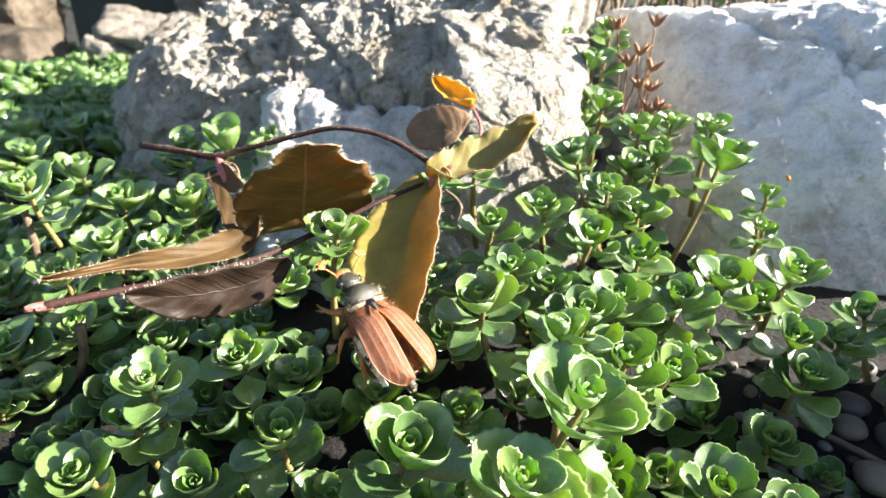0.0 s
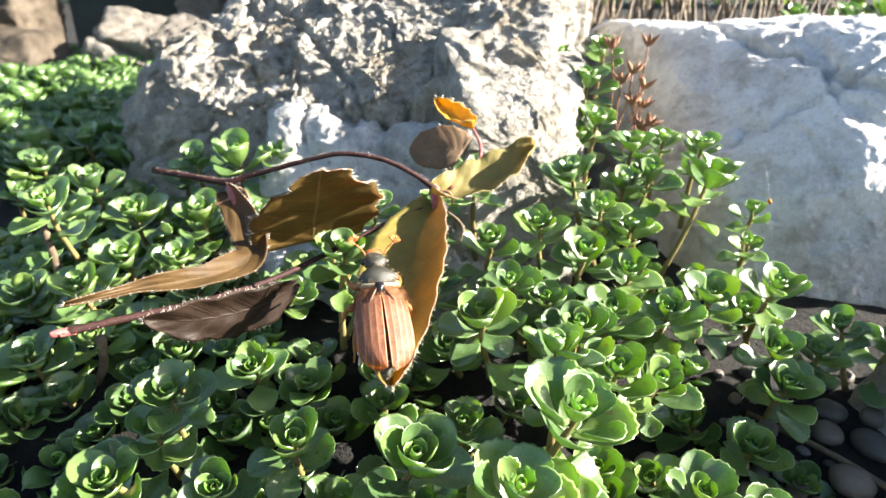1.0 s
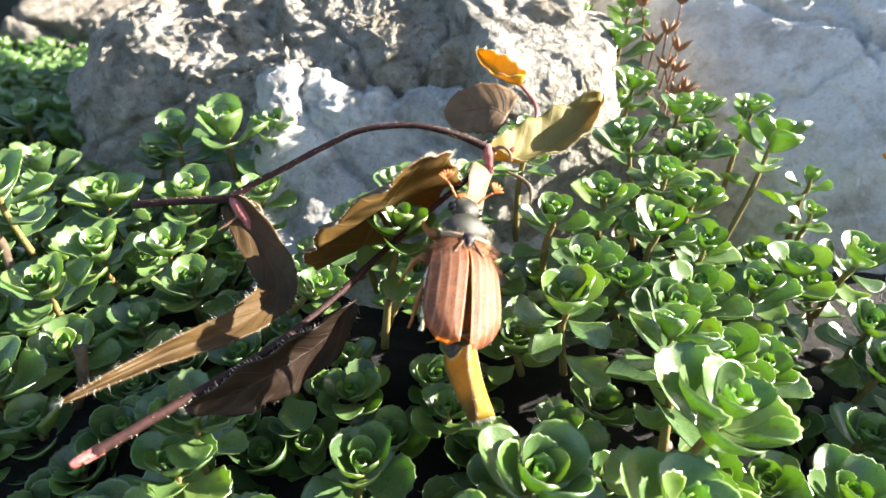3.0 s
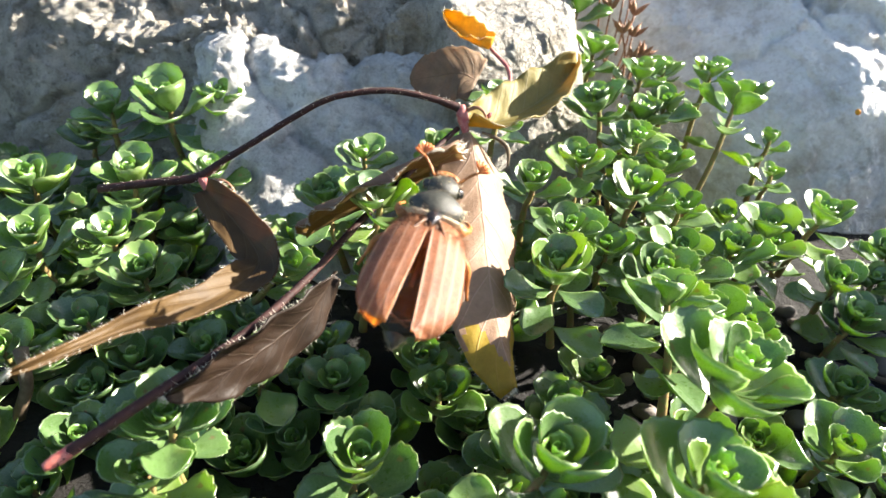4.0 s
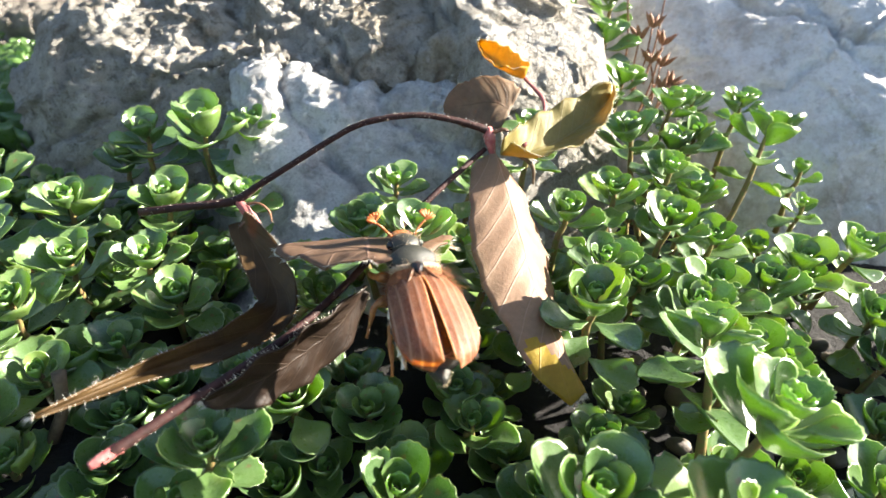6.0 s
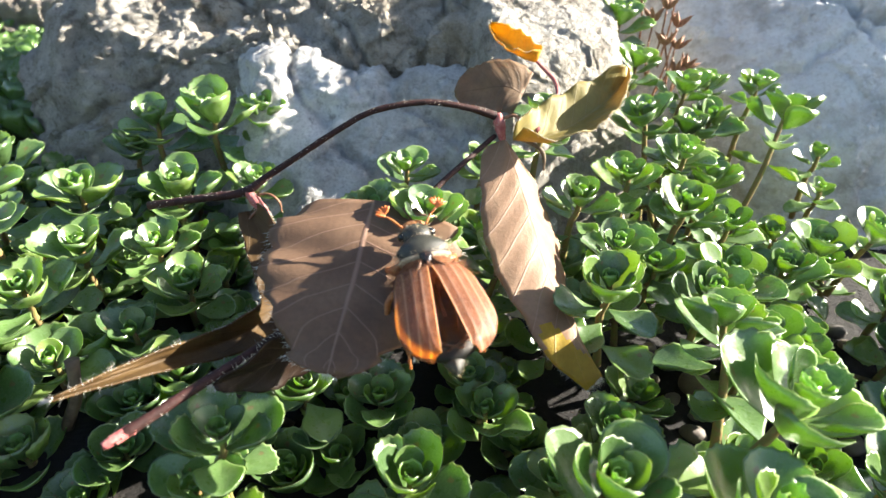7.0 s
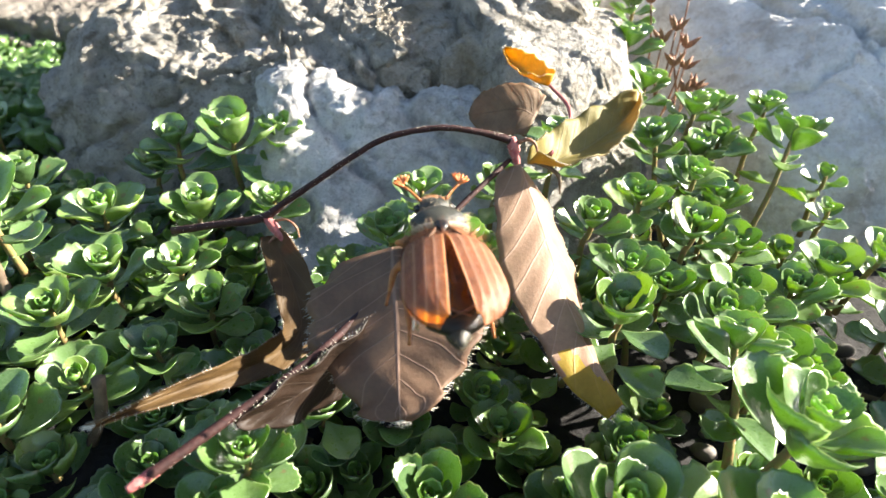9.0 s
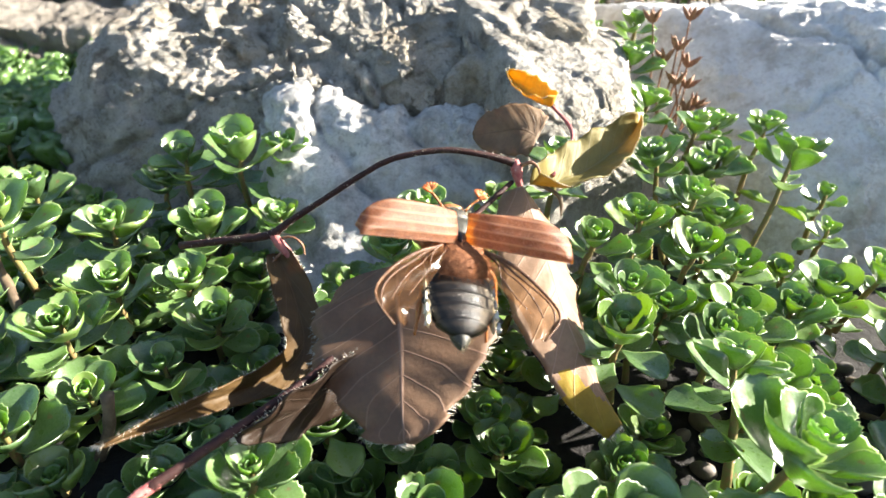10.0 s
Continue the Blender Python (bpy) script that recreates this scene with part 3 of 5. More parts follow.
def pebbles():
    rng = random.Random(77)
    shapes = [pebble_mesh(k) for k in range(6)]
    made = []
    for x, y, r in ((11.4, 13.4, 0.62), (10.4, 13.9, 0.45), (12.0, 14.4, 0.4), (10.3, 12.3, 0.6), (11.2, 11.6, 0.45), (4.2, 10.6, 0.4), (4.5, 9.8, 0.36), (9.2, 11.4, 0.4), (12.6, 13.0, 0.5), (10.9, 14.7, 0.5)):
        made.append((x, y, r))
    while len(made) < 150:
        x, y, r = rng.uniform(3.2, 16), rng.uniform(5.5, 16.5), rng.uniform(0.16, 0.42)
        if all((x - a) ** 2 + (y - b) ** 2 > (r + c) ** 2 * 0.8 for a, b, c in made):
            made.append((x, y, r))
    for x, y, r in made:
        ob = new("pebble", rng.choice(shapes))
        ob.matrix_basis = at(x, y, bed(x, y) + r * 0.32, rng.uniform(-12, 12), rng.uniform(-12, 12), rng.uniform(0, 360)) @ Matrix.Scale(r, 4)
        tagged(ob, "smooth rounded river pebble lying on shade-dark soil", "pebble", "pebbles on the soil")


pebbles()


def twiglet(points, radius, seed, label):
    v, f = tube(smooth_line(points, 4), [radius] * (4 * (len(points) - 1) + 1), 7, 0.3, seed)
    tagged(part("bare_stem", mesh_of("bare_stem", v, f, STRAW)), label, "stem")


twiglet([(-12.6, 17.3, 5.0), (-12.3, 16.9, 4.6), (-11.9, 16.4, 4.2), (-11.6, 16.0, 3.7)], 0.11, 1, "bare scarred brown sedum stem")
twiglet([(-9.6, 13.6, 1.9), (-9.3, 13.6, 2.6), (-9.2, 13.6, 3.4)], 0.12, 2, "cut grey sedum stem")
twiglet([(8.5, 14.6, 0.6), (10.2, 13.0, 0.5), (11.2, 11.0, 0.6), (11.4, 9.8, 0.4)], 0.09, 3, "thin dead stem lying on the pebbles")
twiglet([(-8.3, 14.6, 1.7), (-6.8, 14.2, 1.9), (-5.4, 13.4, 1.6)], 0.09, 4, "thin dead stem lying under the shoots")

boulder("boulder", "grey stone standing at the edge of the pebbles", (15.9, 13.0, 1.6),
        [((-1, -0.3, 0.25), 2.9), ((-0.6, -0.8, 0.3), 3.2), ((0, -1, 0), 3.6), ((0, 0.1, 1), 3.4), ((1, 0, 0), 3), ((0, 1, 0), 2.6), ((0, 0, -1), 3)], ROUGH_STONE, 5, 0.3, 0.15, 0.15, 6)
POST = (-41.0, 58.0, 8.0)
boulder("boulder", "brown stone post at the back of the garden", POST, through_points(POST, [
    ((0, -1, 0), (0, 55, 0)), ((-1, 0, 0), (-48, 0, 0)), ((1, 0, 0), (-37.4, 0, 0)), ((0, 0, 1), (0, 0, 19)), ((0, 1, 0), (0, 62, 0)), ((0, 0, -1), (0, 0, -2))]), POST_STONE, 5, 0.6, 0.3, 0.3, 7, 0.3)
GREY = (-38.0, 52.0, 3.0)
boulder("boulder", "low grey stone before the brown post", GREY, through_points(GREY, [
    ((0, -1, 0.4), (-38, 49.5, 4)), ((-1, 0, 0.1), (-43, 0, 3)), ((0.9, -0.2, 0.4), (-33.5, 51, 5)), ((0, 0, 1), (0, 0, 7.0)), ((0, 1, 0), (0, 54.5, 0)), ((0, 0, -1), (0, 0, -2))]), POST_STONE, 5, 0.5, 0.2, 0.2, 17, 0.4)
UPRIGHT = (-24.3, 64.0, 8.0)
boulder("boulder", "pale upright stone at the back of the garden", UPRIGHT, through_points(UPRIGHT, [
    ((0, -1, 0), (0, 62, 0)), ((-1, 0, 0.12), (-26.8, 0, 8)), ((1, 0, 0.05), (-22.3, 0, 8)), ((0, 0, 1), (0, 0, 17)), ((0, 1, 0), (0, 67, 0)), ((0, 0, -1), (0, 0, -2))]), FAR_STONE, 5, 0.5, 0.3, 0.3, 8, 0.3)
DIM = (-17.5, 62.0, 6.0)
boulder("boulder", "grey boulder lying behind the big boulder", DIM, through_points(DIM, [
    ((0, -1, 0.2), (-17, 57.5, 6)), ((-0.8, -0.3, 0.5), (-21.5, 60, 7.5)), ((1, 0, 0.1), (-9, 0, 6)), ((0, 0, 1), (0, 0, 12)), ((0, 1, 0), (0, 67, 0)), ((0, 0, -1), (0, 0, -2))]), SLAB_STONE, 5, 0.6, 0.3, 0.3, 9, 0.4)


def bin_material():
    m, nt, nodes, links, bsdf, out = nodes_of("dark_green_plastic")
    links.new(ramp(nt, noise_of(nt, 30, 5), (0.35, (0.010, 0.017, 0.014)), (0.7, (0.018, 0.028, 0.023))), bsdf.inputs["Base Color"])
    links.new(bump(nt, noise_of(nt, 160, 4), 0.2, 0.002), bsdf.inputs["Normal"])
    bsdf.inputs["Roughness"].default_value = 0.6
    return m


def dark_box():
    """A dark green garden box with a lid, standing far behind the bed."""
    thing = new("garden_box")
    thing.location = (-0.40, 0.86, -0.02)
    tagged(thing, "dark green plastic garden box standing behind the rocks", "box")
    mat = bin_material()
    for name, low, high in (("body", (-9, -4, 0), (7, 8, 24)), ("lid", (-9.6, -4.6, 24.1), (7.6, 8.6, 26.5))):
        bm = bmesh.new()
        bmesh.ops.create_cube(bm, size=1.0)
        for v in bm.verts:
            v.co = Vector([(low[k] + high[k]) / 2 + v.co[k] * (high[k] - low[k]) for k in range(3)]) * U
        bmesh.ops.bevel(bm, geom=list(bm.edges), offset=0.6 * U, segments=3, affect="EDGES")
        me = bpy.data.meshes.new(name)
        bm.to_mesh(me)
        bm.free()
        me.materials.append(mat)
        part(name, me, thing)


dark_box()


def hedge():
    """A dark hedge far behind the garden, a mass of small leaves."""
    rng = random.Random(15)
    verts, faces = [], []
    for _ in range(9000):
        x, y, z = rng.uniform(-260, 260), rng.uniform(210, 240), rng.uniform(0, 120) ** 1.0
        s = rng.uniform(2.0, 4.5)
        d = Vector((rng.uniform(-1, 1), rng.uniform(-1, 0.2), rng.uniform(-0.5, 1))).normalized()
        a = d.orthogonal().normalized() * s
        b = d.cross(a) * 0.6
        m = len(verts)
        p = Vector((x, y, z))
        verts += [tuple(p - a), tuple(p + b), tuple(p + a), tuple(p - b)]
        faces.append((m, m + 1, m + 2, m + 3))
    tagged(part("hedge", mesh_of("hedge", verts, faces, SEDUM, [(0.5, 0.4)] * len(verts))), "dark leafy hedge far behind the rockery", "hedge", kind="stuff")


hedge()


def thread(points, name_label):
    v, f = tube(smooth_line(points, 5), [0.0011] * (5 * (len(points) - 1) + 1), 5)
    tagged(part("spider_thread", mesh_of("spider_thread", v, f, SILK)), name_label, "spider thread", "spider threads")


SILK = stem_material("spider_silk", (0.75, 0.75, 0.75), (0.85, 0.85, 0.85))
thread([(7.6, 14.28, 7.2), (8.1, 16.0, 7.7), (8.7, 18.2, 8.3), (9.3, 20.6, 8.9)], "fine pale spider thread hung from rock to shoot")
thread([(7.6, 14.28, 7.2), (7.5, 13.4, 6.0), (7.3, 12.9, 4.6), (7.2, 12.6, 2.4)], "fine pale spider thread hung from rock to shoot")
thread([(8.3, 18.6, 6.6), (9.0, 19.6, 6.3), (9.9, 20.9, 6.3)], "fine pale spider thread beside the rock")
thread([(8.4, 18.5, 6.7), (9.2, 19.4, 6.6), (10.1, 20.6, 6.0)], "fine pale spider thread beside the rock")
thread([(9.0, 19.4, 6.4), (9.3, 19.6, 6.1), (9.5, 20.2, 5.7)], "fine pale spider thread beside the rock")
MITE = stem_material("orange_mite", (0.62, 0.22, 0.03), (0.75, 0.33, 0.05))
mite = pebble_mesh(9)
mite.materials[0] = MITE
mite_ob = new("mite", mite)
mite_ob.matrix_basis = at(7.6, 14.28, 7.16, 0, 60, 20) @ Matrix.Scale(0.075, 4)
tagged(mite_ob, "tiny orange mite hanging on a spider thread", "mite")
sedum(24.0, 42.0, 9.8, 1.3, 5, 270, 4.0)
sedum(21.5, 43.0, 9.6, 1.2, 5, 270, 4.0)
sedum(26.5, 42.5, 10.0, 1.3, 5, 270, 4.0)
sedum(29.0, 43.0, 9.8, 1.2, 5, 270, 4.0)


# ---- twig and leaves ----
def copper_material(name, low, mid, high, glow, share, vein):
    def build(nt):
        u, v = uv_parts(nt)
        c = ramp(nt, noise_of(nt, 110, 5, 0.6), (0.3, low), (0.5, mid), (0.72, high))
        c = mix(nt, ramp(nt, noise_of(nt, 900, 4, 0.7), (0.4, grey(0)), (0.7, grey(0.35))), c, tuple(k * 0.55 for k in mid))
        side = math_node(nt, "ABSOLUTE", math_node(nt, "SUBTRACT", u, 0.5))
        wave = math_node(nt, "FRACT", math_node(nt, "MULTIPLY", math_node(nt, "SUBTRACT", v, math_node(nt, "MULTIPLY", side, 0.42)), 8.0))
        line = math_node(nt, "ABSOLUTE", math_node(nt, "SUBTRACT", wave, 0.5))
        veins = ramp(nt, line, (0.0, grey(0.7)), (0.02, grey(0.45)), (0.045, grey(0)))
        rib = ramp(nt, side, (0.0, grey(0.9)), (0.007, grey(0.7)), (0.016, grey(0)))
        both = mix(nt, 1.0, veins, rib, "LIGHTEN")
        c = mix(nt, math_node(nt, "MULTIPLY", both, 0.42), c, vein)
        pleat = math_node(nt, "SINE", math_node(nt, "MULTIPLY", wave, 6.2832))
        n1 = bump(nt, pleat, 0.12, 0.0008)
        n2 = bump(nt, both, 0.4, 0.0004, n1)
        return c, bump(nt, noise_of(nt, 1600, 4, 0.7), 0.3, 0.0004, n2)
    return leafy(name, build, 0.55, glow, share, 0.35)


OLIVE = copper_material("beech_leaf_face", (0.16, 0.13, 0.025), (0.24, 0.20, 0.045), (0.33, 0.27, 0.06), (2.3, 1.7, 0.25), 0.34, (0.30, 0.20, 0.08))
COPPER = copper_material("copper_leaf_face", (0.11, 0.066, 0.018), (0.16, 0.096, 0.026), (0.21, 0.13, 0.036), (2.3, 1.5, 0.3), 0.38, (0.36, 0.28, 0.15))
TAN = copper_material("beech_leaf_underside", (0.13, 0.075, 0.046), (0.18, 0.108, 0.066), (0.23, 0.145, 0.09), (2.2, 1.35, 0.25), 0.30, (0.50, 0.33, 0.26))
BROWN = copper_material("dry_leaf_face", (0.13, 0.08, 0.045), (0.20, 0.13, 0.075), (0.27, 0.18, 0.11), (2.0, 1.3, 0.4), 0.25, (0.08, 0.045, 0.03))
AMBER = copper_material("young_leaf_face", (0.42, 0.26, 0.03), (0.52, 0.36, 0.05), (0.50, 0.40, 0.07), (1.7, 1.4, 0.3), 0.40, (0.55, 0.22, 0.06))
# leaf brown taken far down, so the colour itself carries the shade on it
SHADED = copper_material("shaded_wilted_leaf_face", (0.016, 0.009, 0.005), (0.026, 0.014, 0.008), (0.040, 0.022, 0.012), (2.4, 1.2, 0.3), 0.30, (0.11, 0.07, 0.045))
YELLOW = copper_material("yellow_leaf_tip", (0.36, 0.24, 0.03), (0.44, 0.31, 0.04), (0.50, 0.38, 0.06), (2.0, 1.6, 0.2), 0.45, (0.45, 0.28, 0.10))
SILKY = copper_material("silky_leaf_face", (0.19, 0.155, 0.045), (0.27, 0.225, 0.07), (0.36, 0.31, 0.12), (2.0, 1.5, 0.3), 0.30, (0.34, 0.30, 0.20))
# copper taken darker, with the shade of neighbouring leaves and shoots in the colour
UMBER = copper_material("umber_leaf_face", (0.055, 0.031, 0.011), (0.092, 0.053, 0.018), (0.135, 0.082, 0.030), (2.3, 1.35, 0.3), 0.34, (0.17, 0.11, 0.06))
PINK = copper_material("lit_leaf_underside", (0.26, 0.165, 0.10), (0.33, 0.21, 0.135), (0.37, 0.25, 0.16), (1.9, 1.4, 0.2), 0.32, (0.55, 0.40, 0.33))
HAIR = stem_material("pale_hair", (0.62, 0.56, 0.46), (0.75, 0.68, 0.58))
BARK = stem_material("red_brown_bark", (0.022, 0.009, 0.008), (0.050, 0.019, 0.016), 700)
BUD = stem_material("pink_bud", (0.30, 0.075, 0.075), (0.42, 0.17, 0.15), 900)


def oval(v):
    return math.sin(math.pi * min(1, v * 0.985 + 0.012) ** 0.86) ** 0.62


def rounded(v):
    full = max(0.30, 1 - (abs(v - 0.42) / 0.55) ** 2.3) ** 0.6 if v < 0.9 else 0.55 * math.sqrt(max(0.0, 1 - ((v - 0.9) / 0.102) ** 2))
    return full * (1 - 0.28 * v * v)


def broad(v):
    return min(1.0, 0.86 + 0.8 * v) * math.sqrt(max(0.0, 1 - max(0.0, (v - 0.28) / 0.725) ** 2.2))


def early(v):
    return math.sin(math.pi * min(1, v * 0.98 + 0.014) ** 0.5) ** 0.8 * (1 - 0.4 * v)


def leaf_along(points, width, up, curl, fold, wave, faces_mats, profile=oval, seed=0, twist=0.0, hairs=170, thick=0.03, off=0.0, end_mat=None):
    """A leaf along a line of places (cm): curl bends it across, fold makes a keel, wave ruffles its edge. Fringe hairs are part of it."""
    rng = random.Random(seed)
    line = smooth_line(points, 7)
    nv, nu = len(line), 19
    total = sum((b - a).length for a, b in zip(line, line[1:]))
    top, uvs = [], []
    run, ends = 0.0, []
    for j, p in enumerate(line):
        if j:
            run += (p - line[j - 1]).length
        v = run / total
        way = (line[min(j + 1, nv - 1)] - line[max(j - 1, 0)]).normalized()
        side = way.cross(Vector(up)).normalized()
        nor = side.cross(way)
        a = radians(twist * (v - 0.5))
        side, nor = side * math.cos(a) + nor * math.sin(a), nor * math.cos(a) - side * math.sin(a)
        w = width / 2 * profile(v) * (1 + 0.04 * math.sin(v * 51 + seed) + 0.02 * math.sin(v * 17 + 2 * seed))
        for i in range(nu):
            x = -1 + 2 * i / (nu - 1)
            lift = curl * x * x * width + fold * abs(x) * width / 2
            lift += wave * abs(x) ** 1.5 * math.sin(v * 24 + seed + (2 if x > 0 else 0)) + 0.05 * noise.noise((x * 1.5 + seed, v * 4, 1))
            top.append(p + side * (x + off) * w + nor * lift)
            uvs.append((0.5 + x / 2, v))
            if i in (0, nu - 1) or j == nv - 1:
                ends.append((top[-1], side * (1 if x > 0 else -1) * (0 if j == nv - 1 and 0 < i < nu - 1 else 1) + way * (0.3 if j < nv - 1 else 1.0), nor))
    verts = [tuple(v) for v in top]
    n = len(verts)
    faces, mats = [], []
    norm = []
    for j in range(nv):
        for i in range(nu):
            a = top[j * nu + min(i + 1, nu - 1)] - top[j * nu + max(i - 1, 0)]
            b = top[min(j + 1, nv - 1) * nu + i] - top[max(j - 1, 0) * nu + i]
            c = a.cross(b)
            norm.append(c.normalized() if c.length > 1e-9 else Vector((0, 0, 1)))
    for k in range(n):
        verts.append(tuple(top[k] - norm[k] * thick))
    uvs = uvs + uvs
    for j in range(nv - 1):
        for i in range(nu - 1):
            a, b, c, d = j * nu + i, j * nu + i + 1, (j + 1) * nu + i + 1, (j + 1) * nu + i
            faces.append((a, b, c, d))
            mats.append(0)
            faces.append((n + d, n + c, n + b, n + a))
            mats.append(3 if end_mat and j / nv + 0.10 * math.sin(i * 0.5 + seed) > 0.74 else 1)
    for j in range(nv - 1):
        for i in (0, nu - 1):
            a, d = j * nu + i, (j + 1) * nu + i
            faces.append((a, d, n + d, n + a) if i == 0 else (d, a, n + a, n + d))
            mats.append(1)
    for j in (0, nv - 1):
        for i in range(nu - 1):
            a, b = j * nu + i, j * nu + i + 1
            faces.append((b, a, n + a, n + b) if j == 0 else (a, b, n + b, n + a))
            mats.append(1)
    for _ in range(hairs):
        k = rng.randrange(len(ends))
        p, out, nor = ends[k]
        q = ends[min(k + 2, len(ends) - 1)][0]
        if (q - p).length < 0.5:
            p = p.lerp(q, rng.random())
        out = (out + Vector((rng.uniform(-0.5, 0.5), rng.uniform(-0.5, 0.5), rng.uniform(-0.5, 0.5)))).normalized()
        tip = p + out * rng.uniform(0.06, 0.17)
        across = out.cross(nor).normalized() * 0.004 if out.cross(nor).length > 1e-6 else Vector((0.004, 0, 0))
        m = len(verts)
        verts += [tuple(p - across), tuple(p + across), tuple(p + nor * 0.006), tuple(tip)]
        uvs += [(0, 0)] * 4
        faces += [(m, m + 1, m + 3), (m + 1, m + 2, m + 3), (m + 2, m, m + 3)]
        mats += [2] * 3
    me = mesh_of("leaf", verts, faces, faces_mats[0], uvs)
    me.materials.append(faces_mats[1])
    me.materials.append(HAIR)
    if end_mat:
        me.materials.append(end_mat)
    me.polygons.foreach_set("material_index", mats)
    return me


def hairy_tube(points, radii, material, hairs, seed, sides=9, steps=5):
    line = smooth_line(points, steps)
    rr = [float(np.interp(k / (len(line) - 1), np.linspace(0, 1, len(radii)), radii)) for k in range(len(line))]
    verts, faces = tube(line, rr, sides, 0.16, seed)
    mats = [0] * len(faces)
    rng = random.Random(seed)
    for _ in range(hairs):
        k = rng.randrange(len(line) - 1)
        way = (line[k + 1] - line[k]).normalized()
        out = way.cross(Vector((rng.uniform(-1, 1), rng.uniform(-1, 1), rng.uniform(-1, 1)))).normalized()
        p = line[k].lerp(line[k + 1], rng.random()) + out * rr[k] * 0.9
        a = way * 0.004
        tip = p + (out + way * rng.uniform(-0.4, 0.4)) * rng.uniform(0.03, 0.08)
        m = len(verts)
        b = out.cross(way) * 0.004
        verts += [tuple(p - a), tuple(p + a), tuple(p + b), tuple(tip)]
        faces += [(m, m + 1, m + 3), (m + 1, m + 2, m + 3), (m + 2, m, m + 3)]
        mats += [1] * 3
    me = mesh_of("stem", verts, faces, material)
    me.materials.append(HAIR)
    me.polygons.foreach_set("material_index", mats)
    return me


TWIG_AT = (-1.0, 15.6, 7.0)
twig = new("beech_twig")
twig.location = [k * U for k in TWIG_AT]
tagged(twig, "broken copper beech twig with wilting hairy leaves", "twig")

arch = part("arched_stem", hairy_tube(
    [(0.06, 0, 0.02), (-0.06, 0.01, 0.17), (-0.74, 0.07, 0.34), (-1.4, 0.13, 0.41), (-2.06, 0.19, 0.33), (-2.7, 0.25, 0.14), (-3.37, 0.31, -0.27), (-4.05, 0.37, -0.74),
     (-4.75, 0.44, -1.22), (-5.28, 0.49, -1.59), (-6.14, 0.7, -1.78), (-7.35, 1.05, -2.05)],
    [0.12, 0.085, 0.07, 0.066, 0.066, 0.066, 0.068, 0.07, 0.075, 0.10, 0.085, 0.092], BARK, 520, 3), twig, label="dark red hairy arched stem")
part("node", hairy_tube([(0.02, 0, 0.22), (0.06, -0.02, 0.05), (0.1, -0.06, -0.12), (0.16, -0.12, -0.38)], [0.07, 0.13, 0.115, 0.06], BUD, 60, 4), arch, label="swollen pinkish node of the stem")
part("bud", hairy_tube([(-5.2, 0.46, -1.58), (-5.05, 0.36, -1.75), (-4.85, 0.25, -1.98), (-4.72, 0.18, -2.2)], [0.08, 0.12, 0.10, 0.03], BUD, 50, 5), arch, label="pink pointed bud")
part("bud_scale", hairy_tube([(-5.0, 0.38, -1.62), (-4.75, 0.3, -1.58), (-4.55, 0.2, -1.72), (-4.5, 0.15, -1.95)], [0.03, 0.025, 0.03, 0.012], DRY, 12, 6, 6), arch)
part("bud_scale", hairy_tube([(-4.95, 0.3, -1.85), (-5.15, 0.2, -2.05), (-5.4, 0.12, -2.25)], [0.03, 0.03, 0.01], DRY, 10, 7, 6), arch)
part("bud_scale", hairy_tube([(0.15, -0.05, 0.12), (0.35, -0.1, 0.2), (0.5, -0.15, 0.1), (0.55, -0.2, -0.08)], [0.05, 0.04, 0.035, 0.02], DRY, 16, 8, 6), arch)
part("bud_scale", hairy_tube([(0.5, -0.1, -0.3), (0.85, -0.15, -0.42), (1.05, -0.22, -0.6), (1.08, -0.3, -0.95)], [0.03, 0.05, 0.05, 0.015], STRAW, 16, 9, 6), arch)
# folded leaf, young amber leaf and brown leaf beyond the node; they lean on the sedum and stay still
STILL = at(-0.03, 0.08, 0.07)
part("leaf", leaf_along([(0.35, -0.1, -0.3), (1.0, 0.1, -0.32), (1.9, 0.5, -0.1), (2.7, 0.9, 0.28), (3.25, 1.2, 0.68)], 1.2, (-0.35, -0.55, 0.75), 0.14, 0.42, 0.07, (SILKY, OLIVE), seed=11, hairs=260, off=0.1), twig, STILL, label="folded olive leaf with silky hairs")
part("petiole", hairy_tube([(0.9, 0.1, -0.2), (1.6, 1.1, 0.15), (1.75, 1.6, 0.5), (1.54, 2.5, 0.84)], [0.05, 0.045, 0.05, 0.035], BUD, 60, 10), twig, STILL, label="pink hairy leaf stalk")
part("leaf", leaf_along([(1.54, 2.5, 0.84), (1.2, 2.65, 0.95), (0.8, 2.85, 1.2), (0.46, 3.02, 1.58)], 0.6, (0.3, -0.8, 0.5), 0.34, 0.5, 0.04, (AMBER, AMBER), seed=12, twist=60, hairs=90), twig, STILL, label="small amber young leaf lit from behind")
part("leaf", leaf_along([(1.2, 2.3, 0.12), (0.8, 2.45, 0.28), (0.2, 2.6, 0.18), (-0.38, 2.75, 0.05)], 1.35, (0.05, -0.85, 0.5), -0.06, 0.12, 0.02, (BROWN, BROWN), broad, seed=13, hairs=40), twig, STILL, label="dull brown leaf with dark veins")

